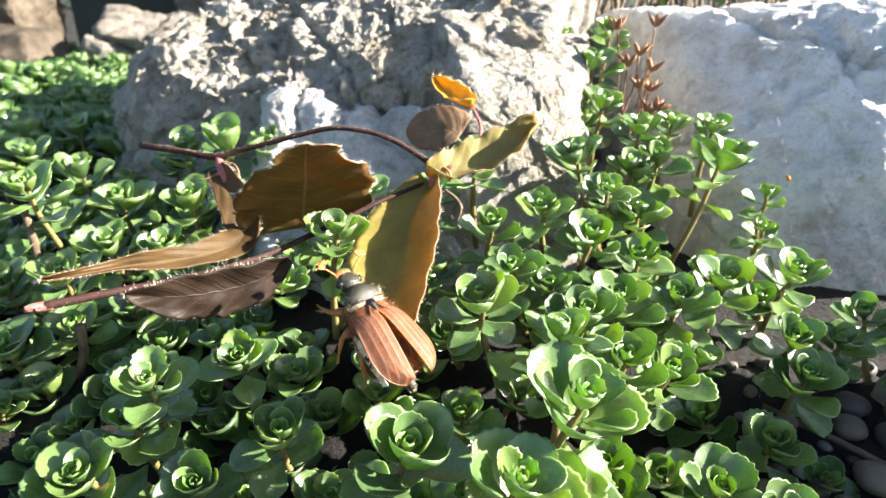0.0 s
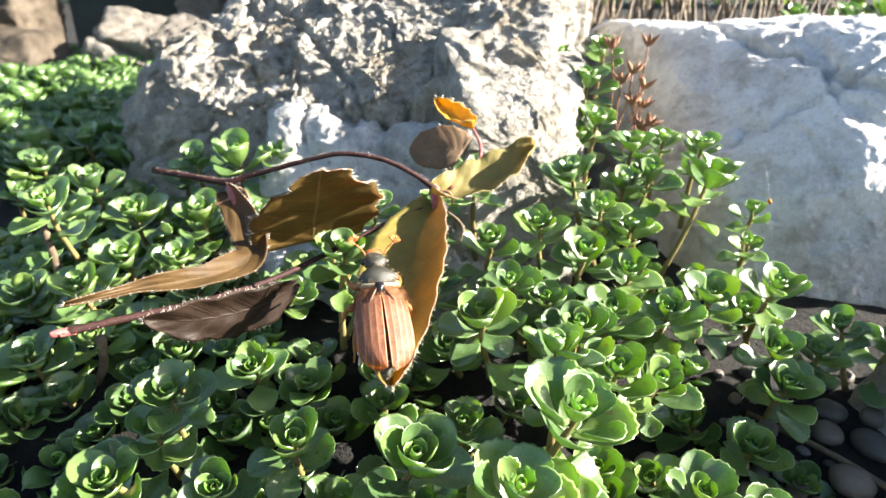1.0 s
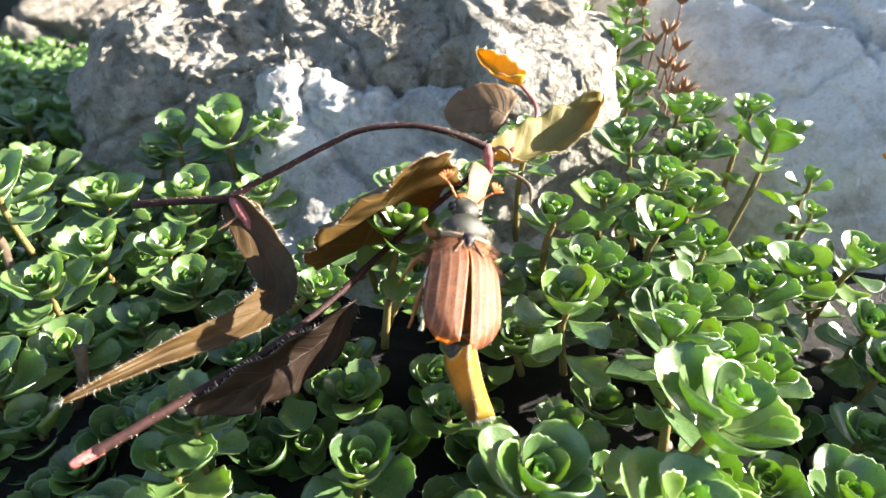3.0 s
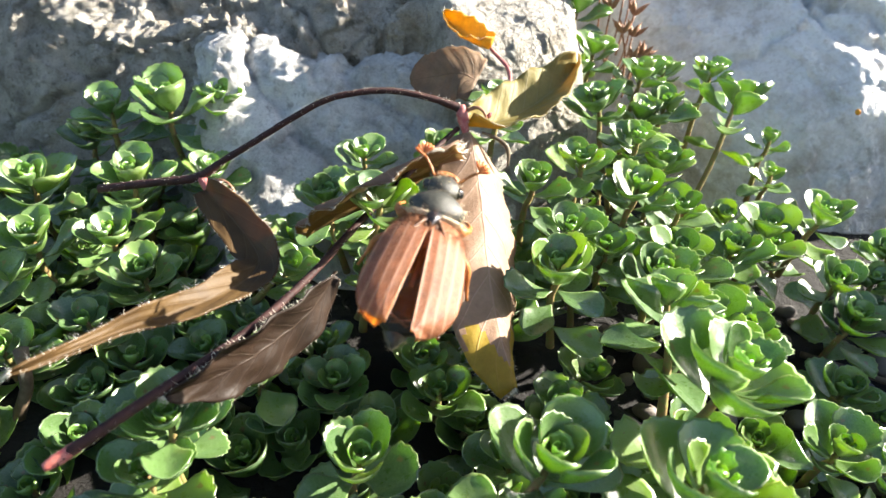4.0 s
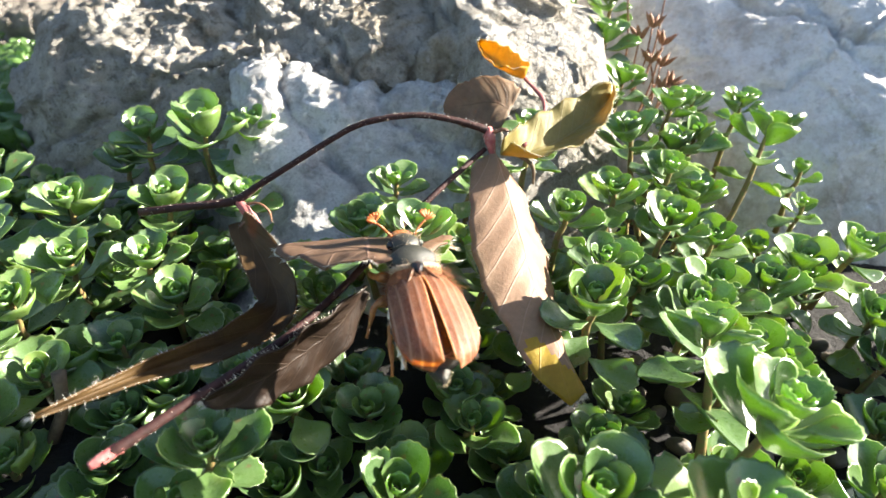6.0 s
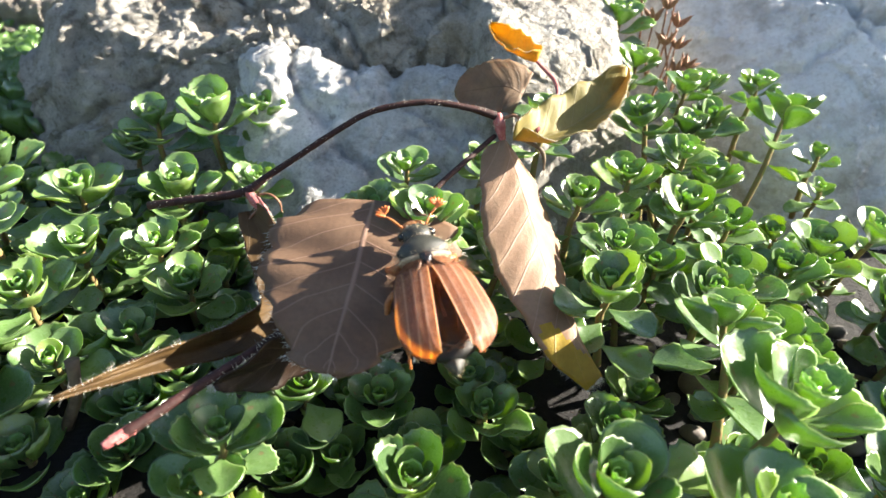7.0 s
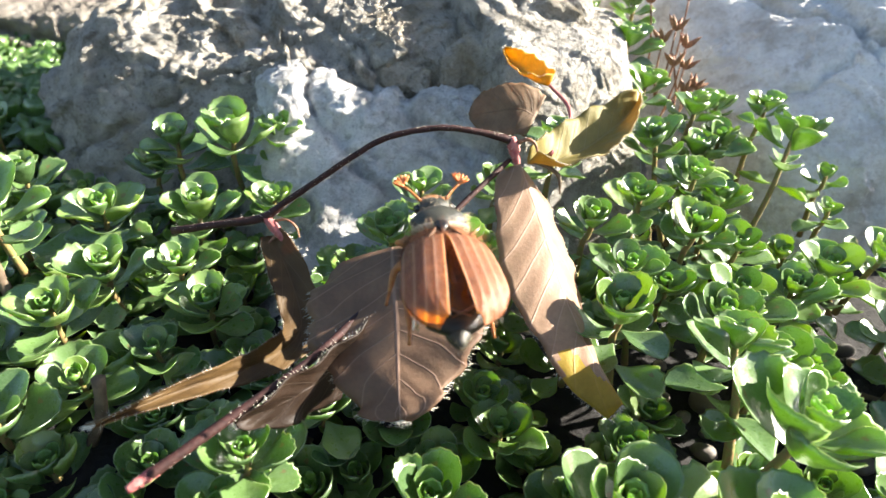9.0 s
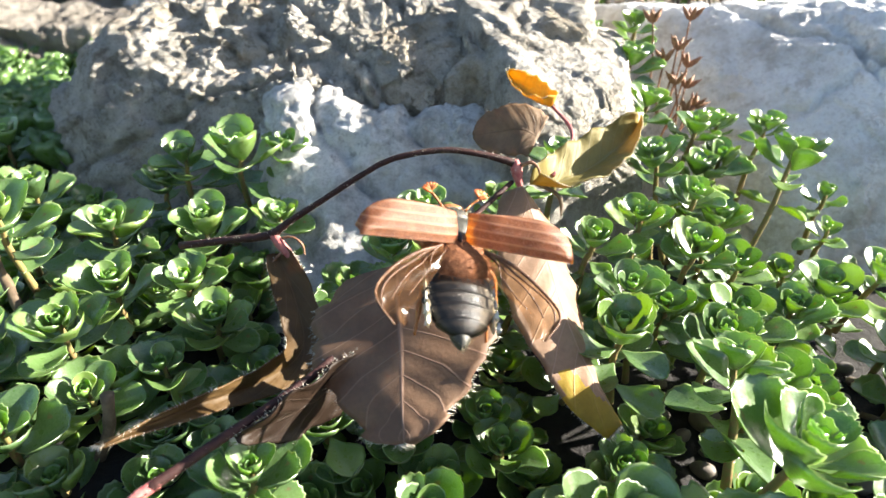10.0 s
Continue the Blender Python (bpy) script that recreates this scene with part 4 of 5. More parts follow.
branch = part("branch", hairy_tube([(0, -0.05, 0.05), (0.1, 1.4, -0.12), (0.25, 2.9, -0.42), (0.12, 4.4, -0.52), (-0.05, 5.9, -0.40), (-0.05, 7.4, -0.18), (0, 8.85, 0.0)],
                                   [0.055, 0.06, 0.07, 0.07, 0.075, 0.078, 0.085], BARK, 120, 14), twig, label="red-brown broken branch with a pale torn end")
part("torn_end", hairy_tube([(0, 8.55, -0.05), (0, 8.8, 0.0), (0.01, 8.98, 0.03)], [0.086, 0.09, 0.06], BUD, 0, 15), branch)
# this leaf's shade is in its dark material, as the sun does reach it
part("leaf", leaf_along([(-0.04, 4.0, -0.62), (-0.12, 4.8, -0.66), (-0.16, 5.7, -0.52), (-0.16, 6.6, -0.36), (-0.12, 7.4, -0.22)], 1.15, (1, 0.1, 0.1), -0.04, -0.08, 0.06, (SHADED, SHADED), seed=16, hairs=160, off=0.55), branch, label="wilted brown leaf, coloured dark for shade, hanging along the branch")

leaf_big = part("leaf", leaf_along([(-1.8, -0.7, -0.12), (-1.85, 0.3, -0.18), (-1.9, 1.3, -0.06), (-2.0, 2.2, 0.08), (-2.05, 2.9, 0.2)], 3.45, (0.08, 0, 1), 0.02, 0.03, 0.09, (COPPER, TAN), rounded, seed=18, hairs=260), twig, label="broad copper-brown leaf with hairy wavy margin")
leaf_mid = part("leaf", leaf_along([(0, 0, 0), (0.05, 0.9, 0.08), (0.0, 2.2, 0.10), (-0.05, 3.5, -0.06), (-0.05, 4.5, -0.32), (0, 5.2, -0.62)], 2.0, (0, 0, 1), 0.11, 0.16, 0.03, (OLIVE, PINK), seed=19, hairs=300, twist=18, off=0.22, end_mat=YELLOW), twig, label="olive-green beech leaf with tan underside")
leaf_long = part("leaf", leaf_along([(0.99, -0.42, 0.62), (0.45, 0.1, -0.2), (-0.05, 0.9, -0.9), (-0.1, 2.2, -0.75), (0.1, 3.9, -0.1), (0.32, 5.43, 0.42)], 0.9, (-0.65, 0.6, 0.45), 0.08, 0.25, 0.07, (UMBER, UMBER), early, seed=20, hairs=320, twist=20), twig, label="long brown leaf curled like a trough")

# ---- beetle ----
def shell_material(name, low, mid, high, glow, share, rough, scale, coat=0.0, hair=None, ribs=0.0, axis=0, rib_color=(0.50, 0.30, 0.22), spec=0.5):
    def build(nt):
        c = ramp(nt, noise_of(nt, scale, 5, 0.65), (0.32, low), (0.5, mid), (0.7, high))
        grain = noise_of(nt, 5200, 3, 0.7)
        if ribs:
            sep = nt.nodes.new("ShaderNodeSeparateXYZ")
            nt.links.new(nt.nodes.new("ShaderNodeTexCoord").outputs["Object"], sep.inputs[0])
            wave = math_node(nt, "COSINE", math_node(nt, "MULTIPLY", math_node(nt, "ABSOLUTE", sep.outputs[axis]), ribs * 6.2832))
            c = mix(nt, ramp(nt, wave, (0.5, grey(0)), (0.97, grey(0.5))), c, rib_color)
        if hair:
            c = mix(nt, ramp(nt, grain, (0.47, grey(0)), (0.66, grey(0.5))), c, hair)
        return c, bump(nt, grain, 0.45, 0.00025)
    return leafy(name, build, rough, glow, share, spec)


ELYTRA = shell_material("red_brown_elytra", (0.18, 0.072, 0.034), (0.26, 0.110, 0.053), (0.34, 0.155, 0.080), (2.6, 2.6, 0.5), 0.54, 0.34, 420, hair=(0.48, 0.33, 0.26), ribs=4.2 / 0.0056, rib_color=(0.52, 0.37, 0.29))
PRONOTUM = shell_material("bronze_black_pronotum", (0.012, 0.012, 0.009), (0.022, 0.022, 0.016), (0.042, 0.040, 0.028), (1, 1, 1), 0.02, 0.42, 500, hair=(0.075, 0.068, 0.046))
BLACK = shell_material("black_abdomen", (0.004, 0.004, 0.004), (0.008, 0.007, 0.008), (0.018, 0.016, 0.016), (1, 1, 1), 0.02, 0.22, 600)
BANDED = shell_material("banded_abdomen", (0.004, 0.0035, 0.003), (0.007, 0.006, 0.005), (0.016, 0.012, 0.009), (1, 1, 1), 0.02, 0.30, 600, ribs=1 / 0.0023, axis=1, rib_color=(0.05, 0.036, 0.024), spec=0.4)
FUR = shell_material("red_brown_fur", (0.12, 0.045, 0.02), (0.20, 0.08, 0.035), (0.30, 0.13, 0.06), (1.5, 1.0, 0.4), 0.15, 0.7, 1200, spec=0.2)
VEIN = shell_material("dark_wing_vein", (0.07, 0.03, 0.012), (0.12, 0.05, 0.02), (0.18, 0.08, 0.03), (1.5, 1.0, 0.4), 0.15, 0.4, 900)
CREAM = shell_material("cream_hair", (0.42, 0.33, 0.20), (0.55, 0.46, 0.31), (0.66, 0.58, 0.44), (1.2, 1.1, 0.8), 0.2, 0.7, 1200)
LEG = shell_material("amber_leg", (0.28, 0.09, 0.025), (0.40, 0.15, 0.04), (0.48, 0.22, 0.07), (1.6, 1.0, 0.3), 0.2, 0.3, 900)
CLUB = shell_material("orange_antenna", (0.55, 0.17, 0.04), (0.66, 0.23, 0.06), (0.72, 0.30, 0.09), (1.5, 0.9, 0.3), 0.3, 0.4, 900)


def membrane_material():
    m, nt, nodes, links, bsdf, out = nodes_of("wing_membrane")
    links.new(ramp(nt, noise_of(nt, 500, 4), (0.35, (0.10, 0.05, 0.02)), (0.7, (0.20, 0.10, 0.045))), bsdf.inputs["Base Color"])
    bsdf.inputs["Roughness"].default_value = 0.18
    tr = nodes.new("ShaderNodeBsdfTransparent")
    tr.inputs["Color"].default_value = (0.86, 0.74, 0.58, 1)
    mx = nodes.new("ShaderNodeMixShader")
    links.new(ramp(nt, noise_of(nt, 350, 3), (0.3, grey(0.12)), (0.7, grey(0.36))), mx.inputs[0])
    links.new(tr.outputs[0], mx.inputs[1])
    links.new(bsdf.outputs[0], mx.inputs[2])
    links.new(mx.outputs[0], out.inputs["Surface"])
    return m


MEMBRANE = membrane_material()


def blob(radii, centre, material, squash=None, seg=28, rings=18, tufts=0, tuft_zone=None, tuft_len=0.1, seed=0, tuft_mat=None):
    """A rounded body part; squash(p) reshapes each place on the unit ball."""
    rng = random.Random(seed)
    verts, faces = [], []
    for j in range(rings + 1):
        th = math.pi * j / rings
        for i in range(seg):
            ph = 2 * math.pi * i / seg
            p = Vector((math.sin(th) * math.cos(ph), math.cos(th), math.sin(th) * math.sin(ph)))
            if squash:
                p = squash(p)
            verts.append((centre[0] + p.x * radii[0], centre[1] + p.y * radii[1], centre[2] + p.z * radii[2]))
    for j in range(rings):
        for i in range(seg):
            a, b = j * seg + i, j * seg + (i + 1) % seg
            faces.append((a, b, b + seg, a + seg))
    mats = [0] * len(faces)
    c0 = Vector(centre)
    for _ in range(tufts):
        p = Vector(rng.choice(verts[: seg * (rings + 1)]))
        q = Vector(((p.x - c0.x) / radii[0], (p.y - c0.y) / radii[1], (p.z - c0.z) / radii[2]))
        if tuft_zone and not tuft_zone(q):
            continue
        out = Vector((q.x, q.y, q.z)).normalized()
        p = p + Vector((rng.uniform(-1, 1), rng.uniform(-1, 1), rng.uniform(-1, 1))) * 0.03
        tip = p + (out + Vector((rng.uniform(-0.5, 0.5), rng.uniform(-0.9, 0.1), rng.uniform(-0.3, 0.5)))) * tuft_len * rng.uniform(0.6, 1.2)
        a = out.orthogonal().normalized() * 0.004
        b = out.cross(a)
        m = len(verts)
        verts += [tuple(p - a), tuple(p + a), tuple(p + b), tuple(tip)]
        faces += [(m, m + 1, m + 3), (m + 1, m + 2, m + 3), (m + 2, m, m + 3)]
        mats += [1] * 3
    me = mesh_of("part", verts, faces, material)
    me.materials.append(tuft_mat or CREAM)
    me.polygons.foreach_set("material_index", mats)
    return me


def elytron_mesh(side):
    """A wing case: hinge at the origin, backwards along -y, its seam at x = 0, arched and ribbed."""
    nu, nv = 21, 26
    top = []
    for j in range(nv):
        v = j / (nv - 1)
        w = 0.56 * (0.84 + 0.18 * math.sin(min(1, v * 1.7) * math.pi / 2)) * (1 if v < 0.62 else max(0.16, max(0.0, 1 - ((v - 0.62) / 0.385) ** 2.2) ** 0.5))
        for i in range(nu):
            u = i / (nu - 1)
            x = u * w
            z = 0.20 * math.sin(min(1, v * 3.2) * math.pi / 2) - 0.24 * u ** 2.4 - 0.22 * max(0, v - 0.55) ** 1.6
            z += 0.010 * max(0, math.cos(u * 4.2 * 2 * math.pi)) ** 3 * (1 if 0.04 < v < 0.93 else 0.2)
            y = -1.78 * v - (0.05 * math.sin(u * math.pi) if j == 0 else 0)
            top.append(Vector((side * x, y, z)))
    verts = [tuple(p) for p in top] + [tuple(p + Vector((0, 0, -0.028))) for p in top]
    n = len(top)
    faces = []
    for j in range(nv - 1):
        for i in range(nu - 1):
            a, b, c, d = j * nu + i, j * nu + i + 1, (j + 1) * nu + i + 1, (j + 1) * nu + i
            f, g = (a, d, c, b), (n + a, n + b, n + c, n + d)
            faces += [f, g] if side > 0 else [f[::-1], g[::-1]]
    for j in range(nv - 1):
        for i in (0, nu - 1):
            a, d = j * nu + i, (j + 1) * nu + i
            faces.append((a, d, n + d, n + a))
    for j in (0, nv - 1):
        for i in range(nu - 1):
            a, b = j * nu + i, j * nu + i + 1
            faces.append((a, b, n + b, n + a))
    return mesh_of("elytron", verts, faces, ELYTRA)


def wing_meshes(side):
    """A hind wing spread along +-x from its hinge: veins and membrane, its outer third bent back."""
    front = [(0, 0, 0), (0.5, 0.06, 0.02), (1.0, 0.04, 0.03), (1.42, -0.12, 0.02), (1.60, -0.36, -0.02), (1.60, -0.75, -0.05)]
    rear = [(0.02, -0.10, 0), (0.35, -0.30, -0.02), (0.75, -0.48, -0.03), (1.1, -0.62, -0.03), (1.30, -0.68, -0.05), (1.45, -0.85, -0.06)]
    a, b = smooth_line(front, 5), smooth_line(rear, 5)
    nu = 9
    verts, faces = [], []
    for j in range(len(a)):
        for i in range(nu):
            t = i / (nu - 1)
            p = a[j].lerp(b[j], t)
            verts.append((side * p.x, p.y, p.z + 0.035 * math.sin(t * 9 + j * 0.4)))
    for j in range(len(a) - 1):
        for i in range(nu - 1):
            k = j * nu + i
            faces.append((k, k + 1, k + nu + 1, k + nu))
    sheet = mesh_of("membrane", verts, faces, MEMBRANE)
    veins = []
    for t, r, stop in ((0.0, 0.034, 1.0), (0.16, 0.022, 0.85), (0.45, 0.016, 0.7), (0.75, 0.013, 0.6)):
        line = [a[j].lerp(b[j], t * min(1, j / 6)) for j in range(int(len(a) * stop))]
        v, f = tube([(side * p.x, p.y, p.z + 0.035 * math.sin(t * 9 + j * 0.4)) for j, p in enumerate(line)], [r * (1 - 0.6 * j / len(a)) for j in range(len(line))], 6)
        veins.append(mesh_of("vein", v, f, VEIN))
    return sheet, veins


def build_beetle():
    body = new("beetle")
    tagged(body, "cockchafer beetle with red-brown ribbed wing cases and dark furry pronotum", "beetle")
    part("pronotum", blob((0.42, 0.30, 0.22), (0, 0.26, -0.12), PRONOTUM, lambda p: Vector((p.x * (1.0 - 0.32 * max(0, p.y)), p.y * 0.9 - 0.22 * (1 - abs(p.x)) * max(0, -p.y), p.z)),
                          tufts=700, tuft_zone=lambda q: q.z > -0.5 and (q.y < -0.45 or abs(q.x) > 0.75 or q.y > 0.8), tuft_len=0.07, seed=1), body, label="dark bronze pronotum edged with cream fur")
    head = part("head", blob((0.25, 0.24, 0.18), (0, 0.70, -0.21), PRONOTUM, lambda p: Vector((p.x, p.y, p.z * (1 - 0.25 * p.y))), tufts=420, tuft_zone=lambda q: q.z > 0.0, tuft_len=0.06, seed=2), body, label="dark head with pale hairs")
    for s in (-1, 1):
        part("eye", blob((0.085, 0.085, 0.085), (s * 0.235, 0.70, -0.20), BLACK, seg=14, rings=10), head)
        ant = part("antenna", mesh_of("antenna", *tube(smooth_line([(s * 0.2, 0.86, -0.15), (s * 0.32, 1.0, -0.08), (s * 0.42, 1.06, -0.02)], 4), [0.028, 0.024, 0.022] + [0.022] * 6, 6), LEG), body, label="amber antenna with an orange fan")
        for k in range(6):
            ang = radians(20 + 22 * k)
            way = Vector((s * math.cos(ang) * 0.9, math.sin(ang) * 0.75, 0.25 + 0.06 * k)).normalized()
            base = Vector((s * 0.42, 1.06, -0.02)) + Vector((s * 0.006 * k, 0.006 * k, 0))
            v, f = tube(smooth_line([base, base + way * 0.10, base + way * 0.19], 3), [0.012, 0.018, 0.024, 0.028, 0.028, 0.022, 0.01], 6)
            part("lamella", mesh_of("lamella", v, f, CLUB), ant)
    part("collar", blob((0.43, 0.06, 0.20), (0, 0.04, -0.14), CREAM, lambda p: Vector((p.x, p.y + 0.9 * (p.x * p.x - 0.5), p.z)), seg=24, rings=12, tufts=300, tuft_zone=lambda q: q.z > -0.2, tuft_len=0.07, seed=8), body, label="cream fur along the pronotum")
    part("clypeus", blob((0.20, 0.10, 0.08), (0, 0.95, -0.22), LEG, seg=18, rings=10), body)
    part("thorax", blob((0.54, 0.52, 0.34), (0, -0.32, -0.27), FUR, tufts=2600, tuft_zone=lambda q: True, tuft_len=0.15, seed=3, tuft_mat=FUR), body, label="thorax covered with reddish fur")
    part("scutellum", blob((0.14, 0.15, 0.06), (0, -0.09, 0.05), BLACK, lambda p: Vector((p.x * (0.65 + 0.5 * p.y), p.y, p.z)), seg=18, rings=10), body)

    def rings_of(p):
        r = 0.94 + 0.10 * ((p.y + 1) * 3.5 % 1.0) ** 2
        return Vector((p.x * r, p.y, p.z * r))

    abdomen = part("abdomen", blob((0.58, 0.76, 0.28), (0, -0.98, -0.38), BANDED, rings_of, 30, 84, tufts=500, tuft_zone=lambda q: abs(q.x) > 0.75, tuft_len=0.06, seed=4), body, label="glossy black segmented abdomen with pale flanks")
    for s in (-1, 1):
        part("flank", blob((0.05, 0.60, 0.14), (s * 0.50, -1.0, -0.40), CREAM, seg=12, rings=20), abdomen)
        for k in range(5):
            v = [(s * 0.555, -0.56 - 0.23 * k, -0.24), (s * 0.57, -0.66 - 0.23 * k, -0.42), (s * 0.555, -0.75 - 0.23 * k, -0.24), (s * 0.50, -0.65 - 0.23 * k, -0.30)]
            part("white_mark", mesh_of("white_mark", v, [(0, 1, 2), (0, 3, 1), (1, 3, 2), (0, 2, 3)], HAIR, smooth=False), abdomen)
    part("pygidium", blob((0.24, 0.24, 0.14), (0, -1.66, -0.46), PRONOTUM, lambda p: Vector((p.x * (0.72 + 0.32 * p.y), p.y, p.z)), tufts=180, tuft_zone=lambda q: True, tuft_len=0.03, seed=5), body, label="pointed grey-haired tail plate")
    legs = [((0.36, 0.20, -0.42), (0.54, 0.32, -0.52), (0.58, 0.58, -0.72), (0.52, 0.80, -0.92)), ((0.40, -0.25, -0.45), (0.66, -0.28, -0.50), (0.76, -0.42, -0.72), (0.84, -0.58, -0.92)),
            ((0.38, -0.60, -0.50), (0.54, -0.85, -0.58), (0.56, -1.12, -0.80), (0.58, -1.30, -0.98))]
    for s in (-1, 1):
        for a, b, c, d in legs:
            v, f = tube(smooth_line([(s * x, y, z) for x, y, z in (a, b, c, d)], 4), [0.085, 0.10, 0.10, 0.08, 0.05, 0.055, 0.05, 0.045, 0.035, 0.022, 0.028, 0.02, 0.025], 7, 0.1)
            part("leg", mesh_of("leg", v, f, LEG), body)
    out = {"body": body}
    for s, key in ((-1, "left"), (1, "right")):
        out[key] = part("elytron", elytron_mesh(s), body, label="arched red-brown ribbed wing case")
        sheet, veins = wing_meshes(s)
        out["wing_" + key] = part("hind_wing", sheet, body, label="folded amber see-through hind wing")
        for v in veins:
            part("vein", v, out["wing_" + key])
    return out


BEETLE = build_beetle()


# ---- what moves ----
def motions():
    def keyed(ob, rows, base=(0, 0, 0)):
        walk(ob, [(r[0], at(r[1] - base[0], r[2] - base[1], r[3] - base[2], *r[4:7])) for r in rows])

    keyed(arch, [
        (0, -0.58, 15.79, 6.79, -13.3, 20.3, -0.4),
        (1, -0.57, 15.50, 6.80, -11.6, 19.5, 0.1),
        (2, -0.52, 15.13, 6.94, -17.2, 21.6, -1.3),
        (2.5, -0.76, 15.00, 7.00, -15.0, 14.7, 1.6),
        (4, -0.84, 15.45, 6.99, -4.5, 3.7, -1.5),
        (4.5, -0.82, 15.54, 7.03, -1.8, 5.1, 1.6),
        (5.5, -0.93, 15.77, 7.07, 1.8, 1.6, 0.5),
        (7, -0.95, 16.04, 6.97, -1.6, 1.7, 1.7),
        (7.5, -0.99, 15.84, 7.04, 1.7, 1.0, 2.4),
        (8.5, -1.03, 15.68, 7.07, -0.0, -0.0, -0.0),
        (9.5, -1.08, 15.63, 7.07, 0.0, -0.5, -1.4),
        (10, -1.05, 15.68, 7.04, 1.0, 0.1, -0.8),
    ], TWIG_AT)
    keyed(branch, [
        (0, -0.63, 15.69, 6.49, -3.7, -0.0, 129.9),
        (1, -0.62, 15.40, 6.50, -4.2, -0.0, 128.6),
        (1.5, -0.59, 15.22, 6.57, -5.1, -0.0, 127.2),
        (2, -0.57, 15.03, 6.64, -7.1, 0.0, 126.5),
        (2.5, -0.81, 14.90, 6.70, -13.9, -0.0, 130.5),
        (3.8, -0.88, 15.29, 6.69, -16.8, -0.0, 132.3),
        (4, -0.89, 15.35, 6.69, -16.8, -0.0, 131.3),
        (4.5, -0.87, 15.44, 6.73, -16.4, -0.0, 131.4),
        (5.5, -0.98, 15.67, 6.77, -17.1, -0.0, 131.1),
        (7, -1.00, 15.94, 6.67, -17.0, -0.0, 130.0),
        (7.5, -1.04, 15.74, 6.74, -18.1, -0.0, 130.7),
        (8.5, -1.08, 15.58, 6.77, -18.5, 0.0, 130.5),
        (10, -1.10, 15.58, 6.74, -17.7, -0.0, 129.5),
    ], TWIG_AT)
    keyed(leaf_big, [
        (0, -1.95, 15.45, 5.74, 125.0, 5.5, 21.6),
        (1, -1.93, 15.47, 5.90, 126.4, 3.4, 24.5),
        (2, -1.68, 15.05, 6.01, 128.5, 1.7, 28.8),
        (2.5, -1.81, 14.98, 5.73, 122.8, 1.2, 37.2),
        (3.8, -1.29, 15.63, 5.45, 138.1, -0.4, 30.9),
        (4.5, -1.09, 15.22, 5.60, 138.4, -2.7, 26.6),
        (5, -1.40, 15.33, 5.43, 138.3, -1.4, 24.8),
        (5.5, -1.54, 15.30, 4.76, 139.5, 3.0, 9.9),
        (5.7, -1.65, 15.21, 4.79, 143.0, 5.5, 6.0),
        (6.8, -2.00, 13.42, 5.50, -164.3, 5.5, -8.3),
        (7.2, -2.01, 13.22, 5.57, -159.5, 2.1, -9.8),
        (7.5, -1.83, 13.43, 5.66, -157.8, -10.1, -7.1),
        (8.5, -1.86, 13.50, 5.55, -163.4, -11.4, -1.9),
        (9, -1.87, 13.49, 5.56, -162.5, -11.3, -2.8),
        (9.6, -1.90, 13.43, 5.69, -160.3, -11.6, -1.5),
        (10, -1.89, 13.24, 5.76, -161.7, -12.7, -3.7),
    ], TWIG_AT)
    keyed(leaf_mid, [
        (0, -0.46, 15.59, 6.49, -27.8, 7.0, 162.8),
        (1, -0.45, 15.30, 6.50, -20.3, 8.0, 166.7),
        (2, -0.40, 14.93, 6.64, -30.6, 9.8, 153.4),
        (2.5, -0.64, 14.80, 6.70, -32.5, 27.4, 144.0),
        (3, -0.66, 14.95, 6.70, -74.3, 52.6, 95.2),
        (3.4, -0.69, 15.07, 6.69, -116.4, 42.4, 44.5),
        (3.8, -0.71, 15.19, 6.69, -130.2, 17.4, 16.4),
        (4.5, -0.70, 15.34, 6.73, -129.5, 15.1, 17.4),
        (5, -0.76, 15.46, 6.75, -129.8, 15.1, 18.1),
        (5.5, -0.81, 15.57, 6.77, -131.3, 14.7, 22.4),
        (7, -0.83, 15.84, 6.67, -132.7, 14.2, 26.8),
        (7.5, -0.87, 15.64, 6.74, -132.9, 14.5, 25.8),
        (9, -0.94, 15.45, 6.77, -134.0, 14.6, 26.8),
        (10, -0.93, 15.48, 6.74, -134.9, 15.0, 25.8),
    ], TWIG_AT)
    keyed(leaf_long, [
        (0, -5.07, 15.03, 6.51, -3.7, 21.0, 160.7),
        (1, -5.15, 14.82, 6.57, -3.6, 23.5, 160.8),
        (2, -5.07, 14.36, 6.43, -5.5, 11.7, 160.0),
        (2.5, -5.29, 14.15, 5.98, -10.1, 15.5, 159.8),
        (3.8, -5.10, 14.83, 5.49, -3.5, 30.1, 157.1),
        (4.5, -5.18, 14.83, 5.59, -7.8, 36.4, 151.1),
        (5.5, -5.29, 15.19, 5.24, -10.1, 30.5, 146.8),
        (6.8, -5.39, 15.31, 4.74, -4.0, 13.6, 150.9),
        (7.5, -5.38, 15.29, 4.72, -3.1, 11.0, 154.0),
        (9, -5.35, 15.26, 4.64, -3.2, 11.1, 152.6),
        (9.6, -5.40, 15.32, 4.64, -3.5, 10.4, 152.3),
        (10, -5.39, 15.32, 4.59, -3.4, 9.3, 152.4),
    ], TWIG_AT)
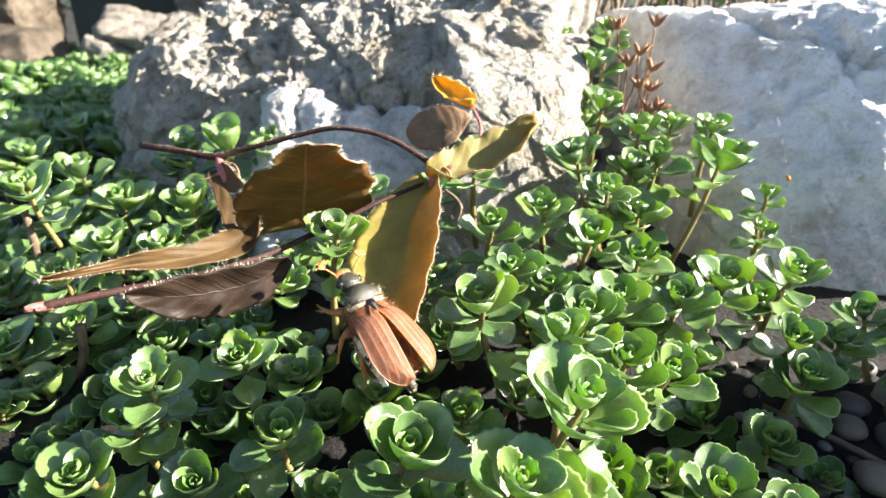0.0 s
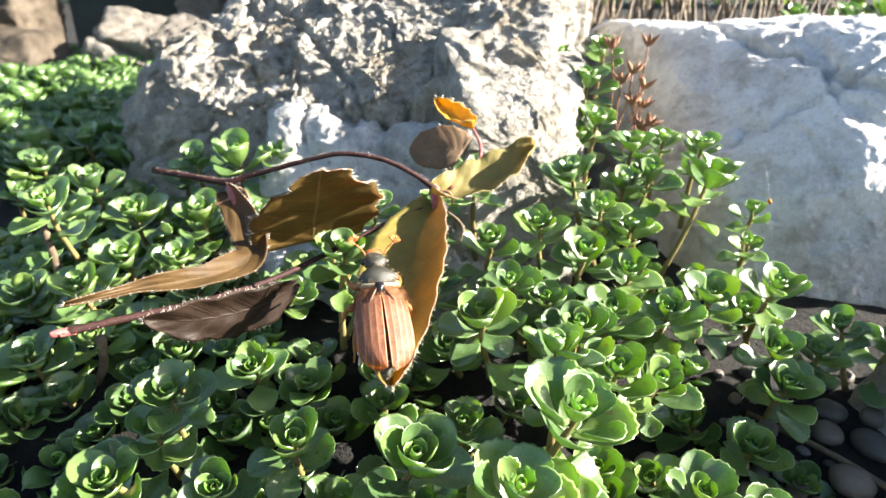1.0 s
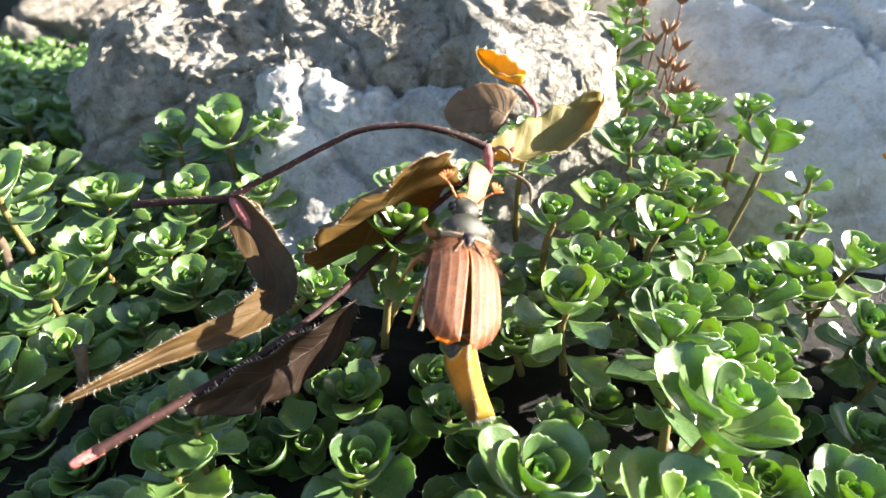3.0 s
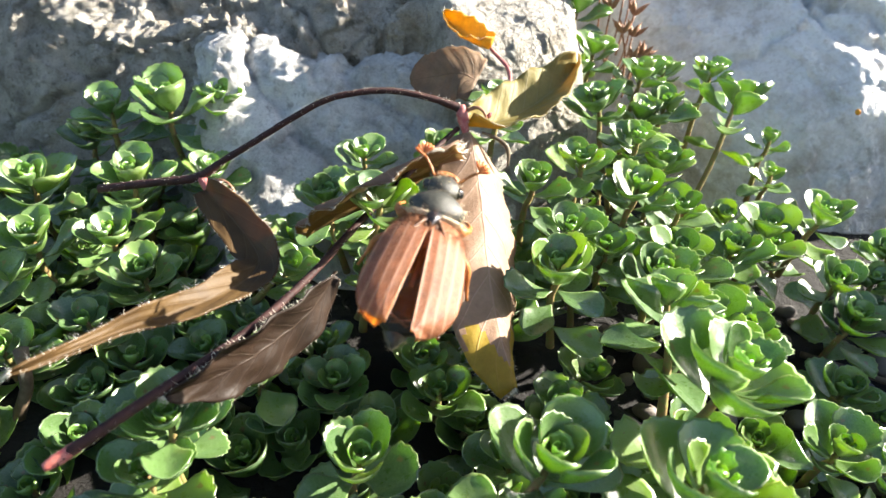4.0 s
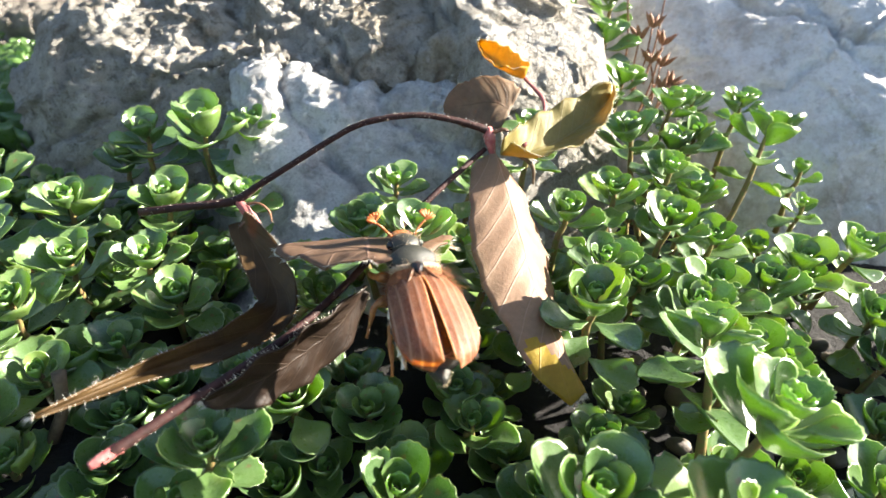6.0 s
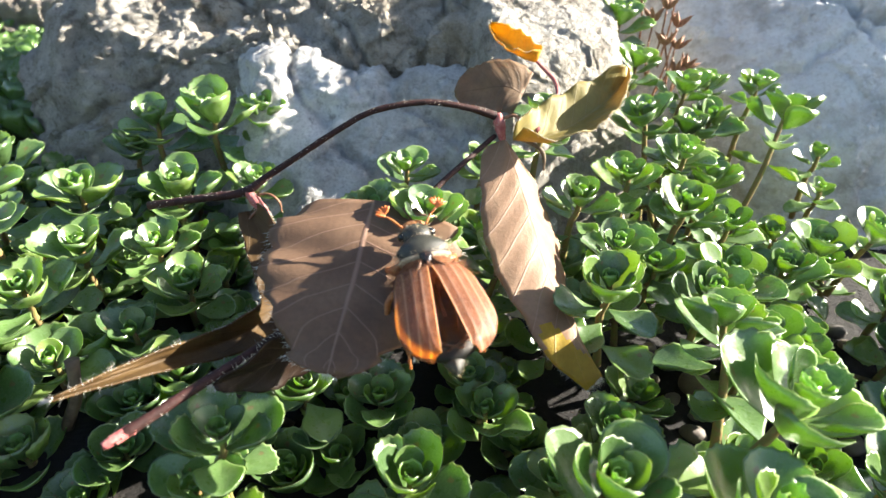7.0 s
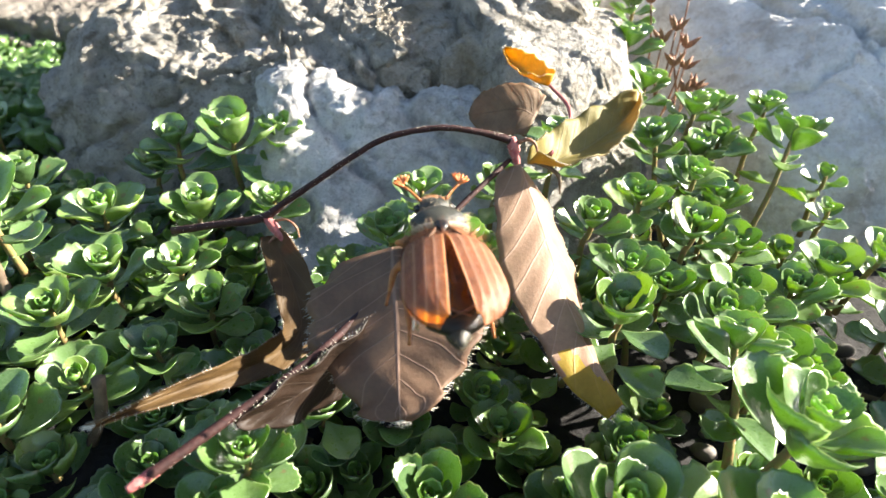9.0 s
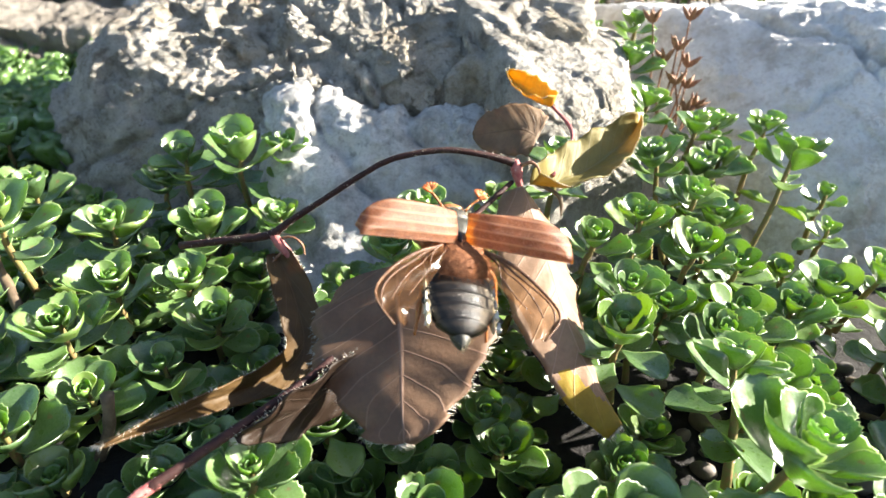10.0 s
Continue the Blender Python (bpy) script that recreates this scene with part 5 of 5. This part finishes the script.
    keyed(BEETLE["body"], [
        (0, -1.59, 11.55, 5.31, 32.1, 0.6, 44.6),
        (1, -1.54, 11.61, 6.12, 34.1, 3.6, 15.5),
        (2, -1.60, 11.52, 6.45, 38.2, 11.5, 12.3),
        (2.5, -1.52, 11.64, 6.57, 38.0, 13.8, 13.4),
        (3.8, -2.01, 10.90, 6.72, 26.8, 19.4, -19.3),
        (4.5, -2.45, 11.20, 6.74, 32.4, 4.0, -8.9),
        (5, -2.45, 11.58, 6.49, 32.5, 6.3, -4.2),
        (5.5, -2.91, 11.93, 6.05, 20.6, 10.0, 8.7),
        (5.7, -2.92, 11.92, 6.03, 20.9, 7.5, 9.1),
        (6.8, -3.01, 11.98, 5.95, 21.4, -12.1, 6.1),
        (7.2, -2.96, 11.71, 6.06, 18.2, -2.9, 2.0),
        (7.5, -2.95, 11.24, 6.77, 18.5, -8.1, 9.4),
        (8.5, -3.20, 10.79, 7.03, 16.8, 2.1, -3.7),
        (9, -3.19, 11.21, 7.21, 14.3, -1.4, -0.2),
        (9.6, -3.08, 11.74, 6.98, 23.6, 2.7, -1.3),
        (10, -2.79, 12.22, 6.99, 20.5, 10.5, -0.2),
    ])
    # how far the wing cases are spread, and how far they are lifted
    spread = [(0, 6, 2), (0.6, 3, 1), (1, 1, 0), (2, 1, 0), (2.5, 1, 0), (3.8, 5, 2), (4.5, 5, 1), (5, 2.5, 0), (5.5, 1.5, 0), (6.8, 6, 2), (7.5, 8, 2), (9, 5, 1), (9.5, 5, 1), (9.6, 8, 3), (9.7, 42, 16), (9.8, 84, 34), (9.9, 92, 40), (10, 90, 39)]
    for s, key in ((-1, "left"), (1, "right")):
        walk(BEETLE[key], [(t, at(s * 0.015, -0.10, -0.03) @ pose(0, 0, 0, 0, 0, s * a) @ pose(0, 0, 0, -b * 0.5, -s * b * 1.4, 0)) for t, a, b in spread])
    folded = [(0, 70, 0.0, 0.0), (9.55, 70, 0.0, 0.0), (9.7, 64, 0.02, -0.2), (9.8, 56, 0.04, -0.34), (9.9, 44, 0.06, -0.36), (10, 40, 0.06, -0.36)]
    for s, key in ((-1, "wing_left"), (1, "wing_right")):
        walk(BEETLE[key], [(t, at(s * (0.04 + 5 * z), y, 0.02 + z) @ pose(0, 0, 0, 0, 0, -s * a)) for t, a, z, y in folded])


motions()
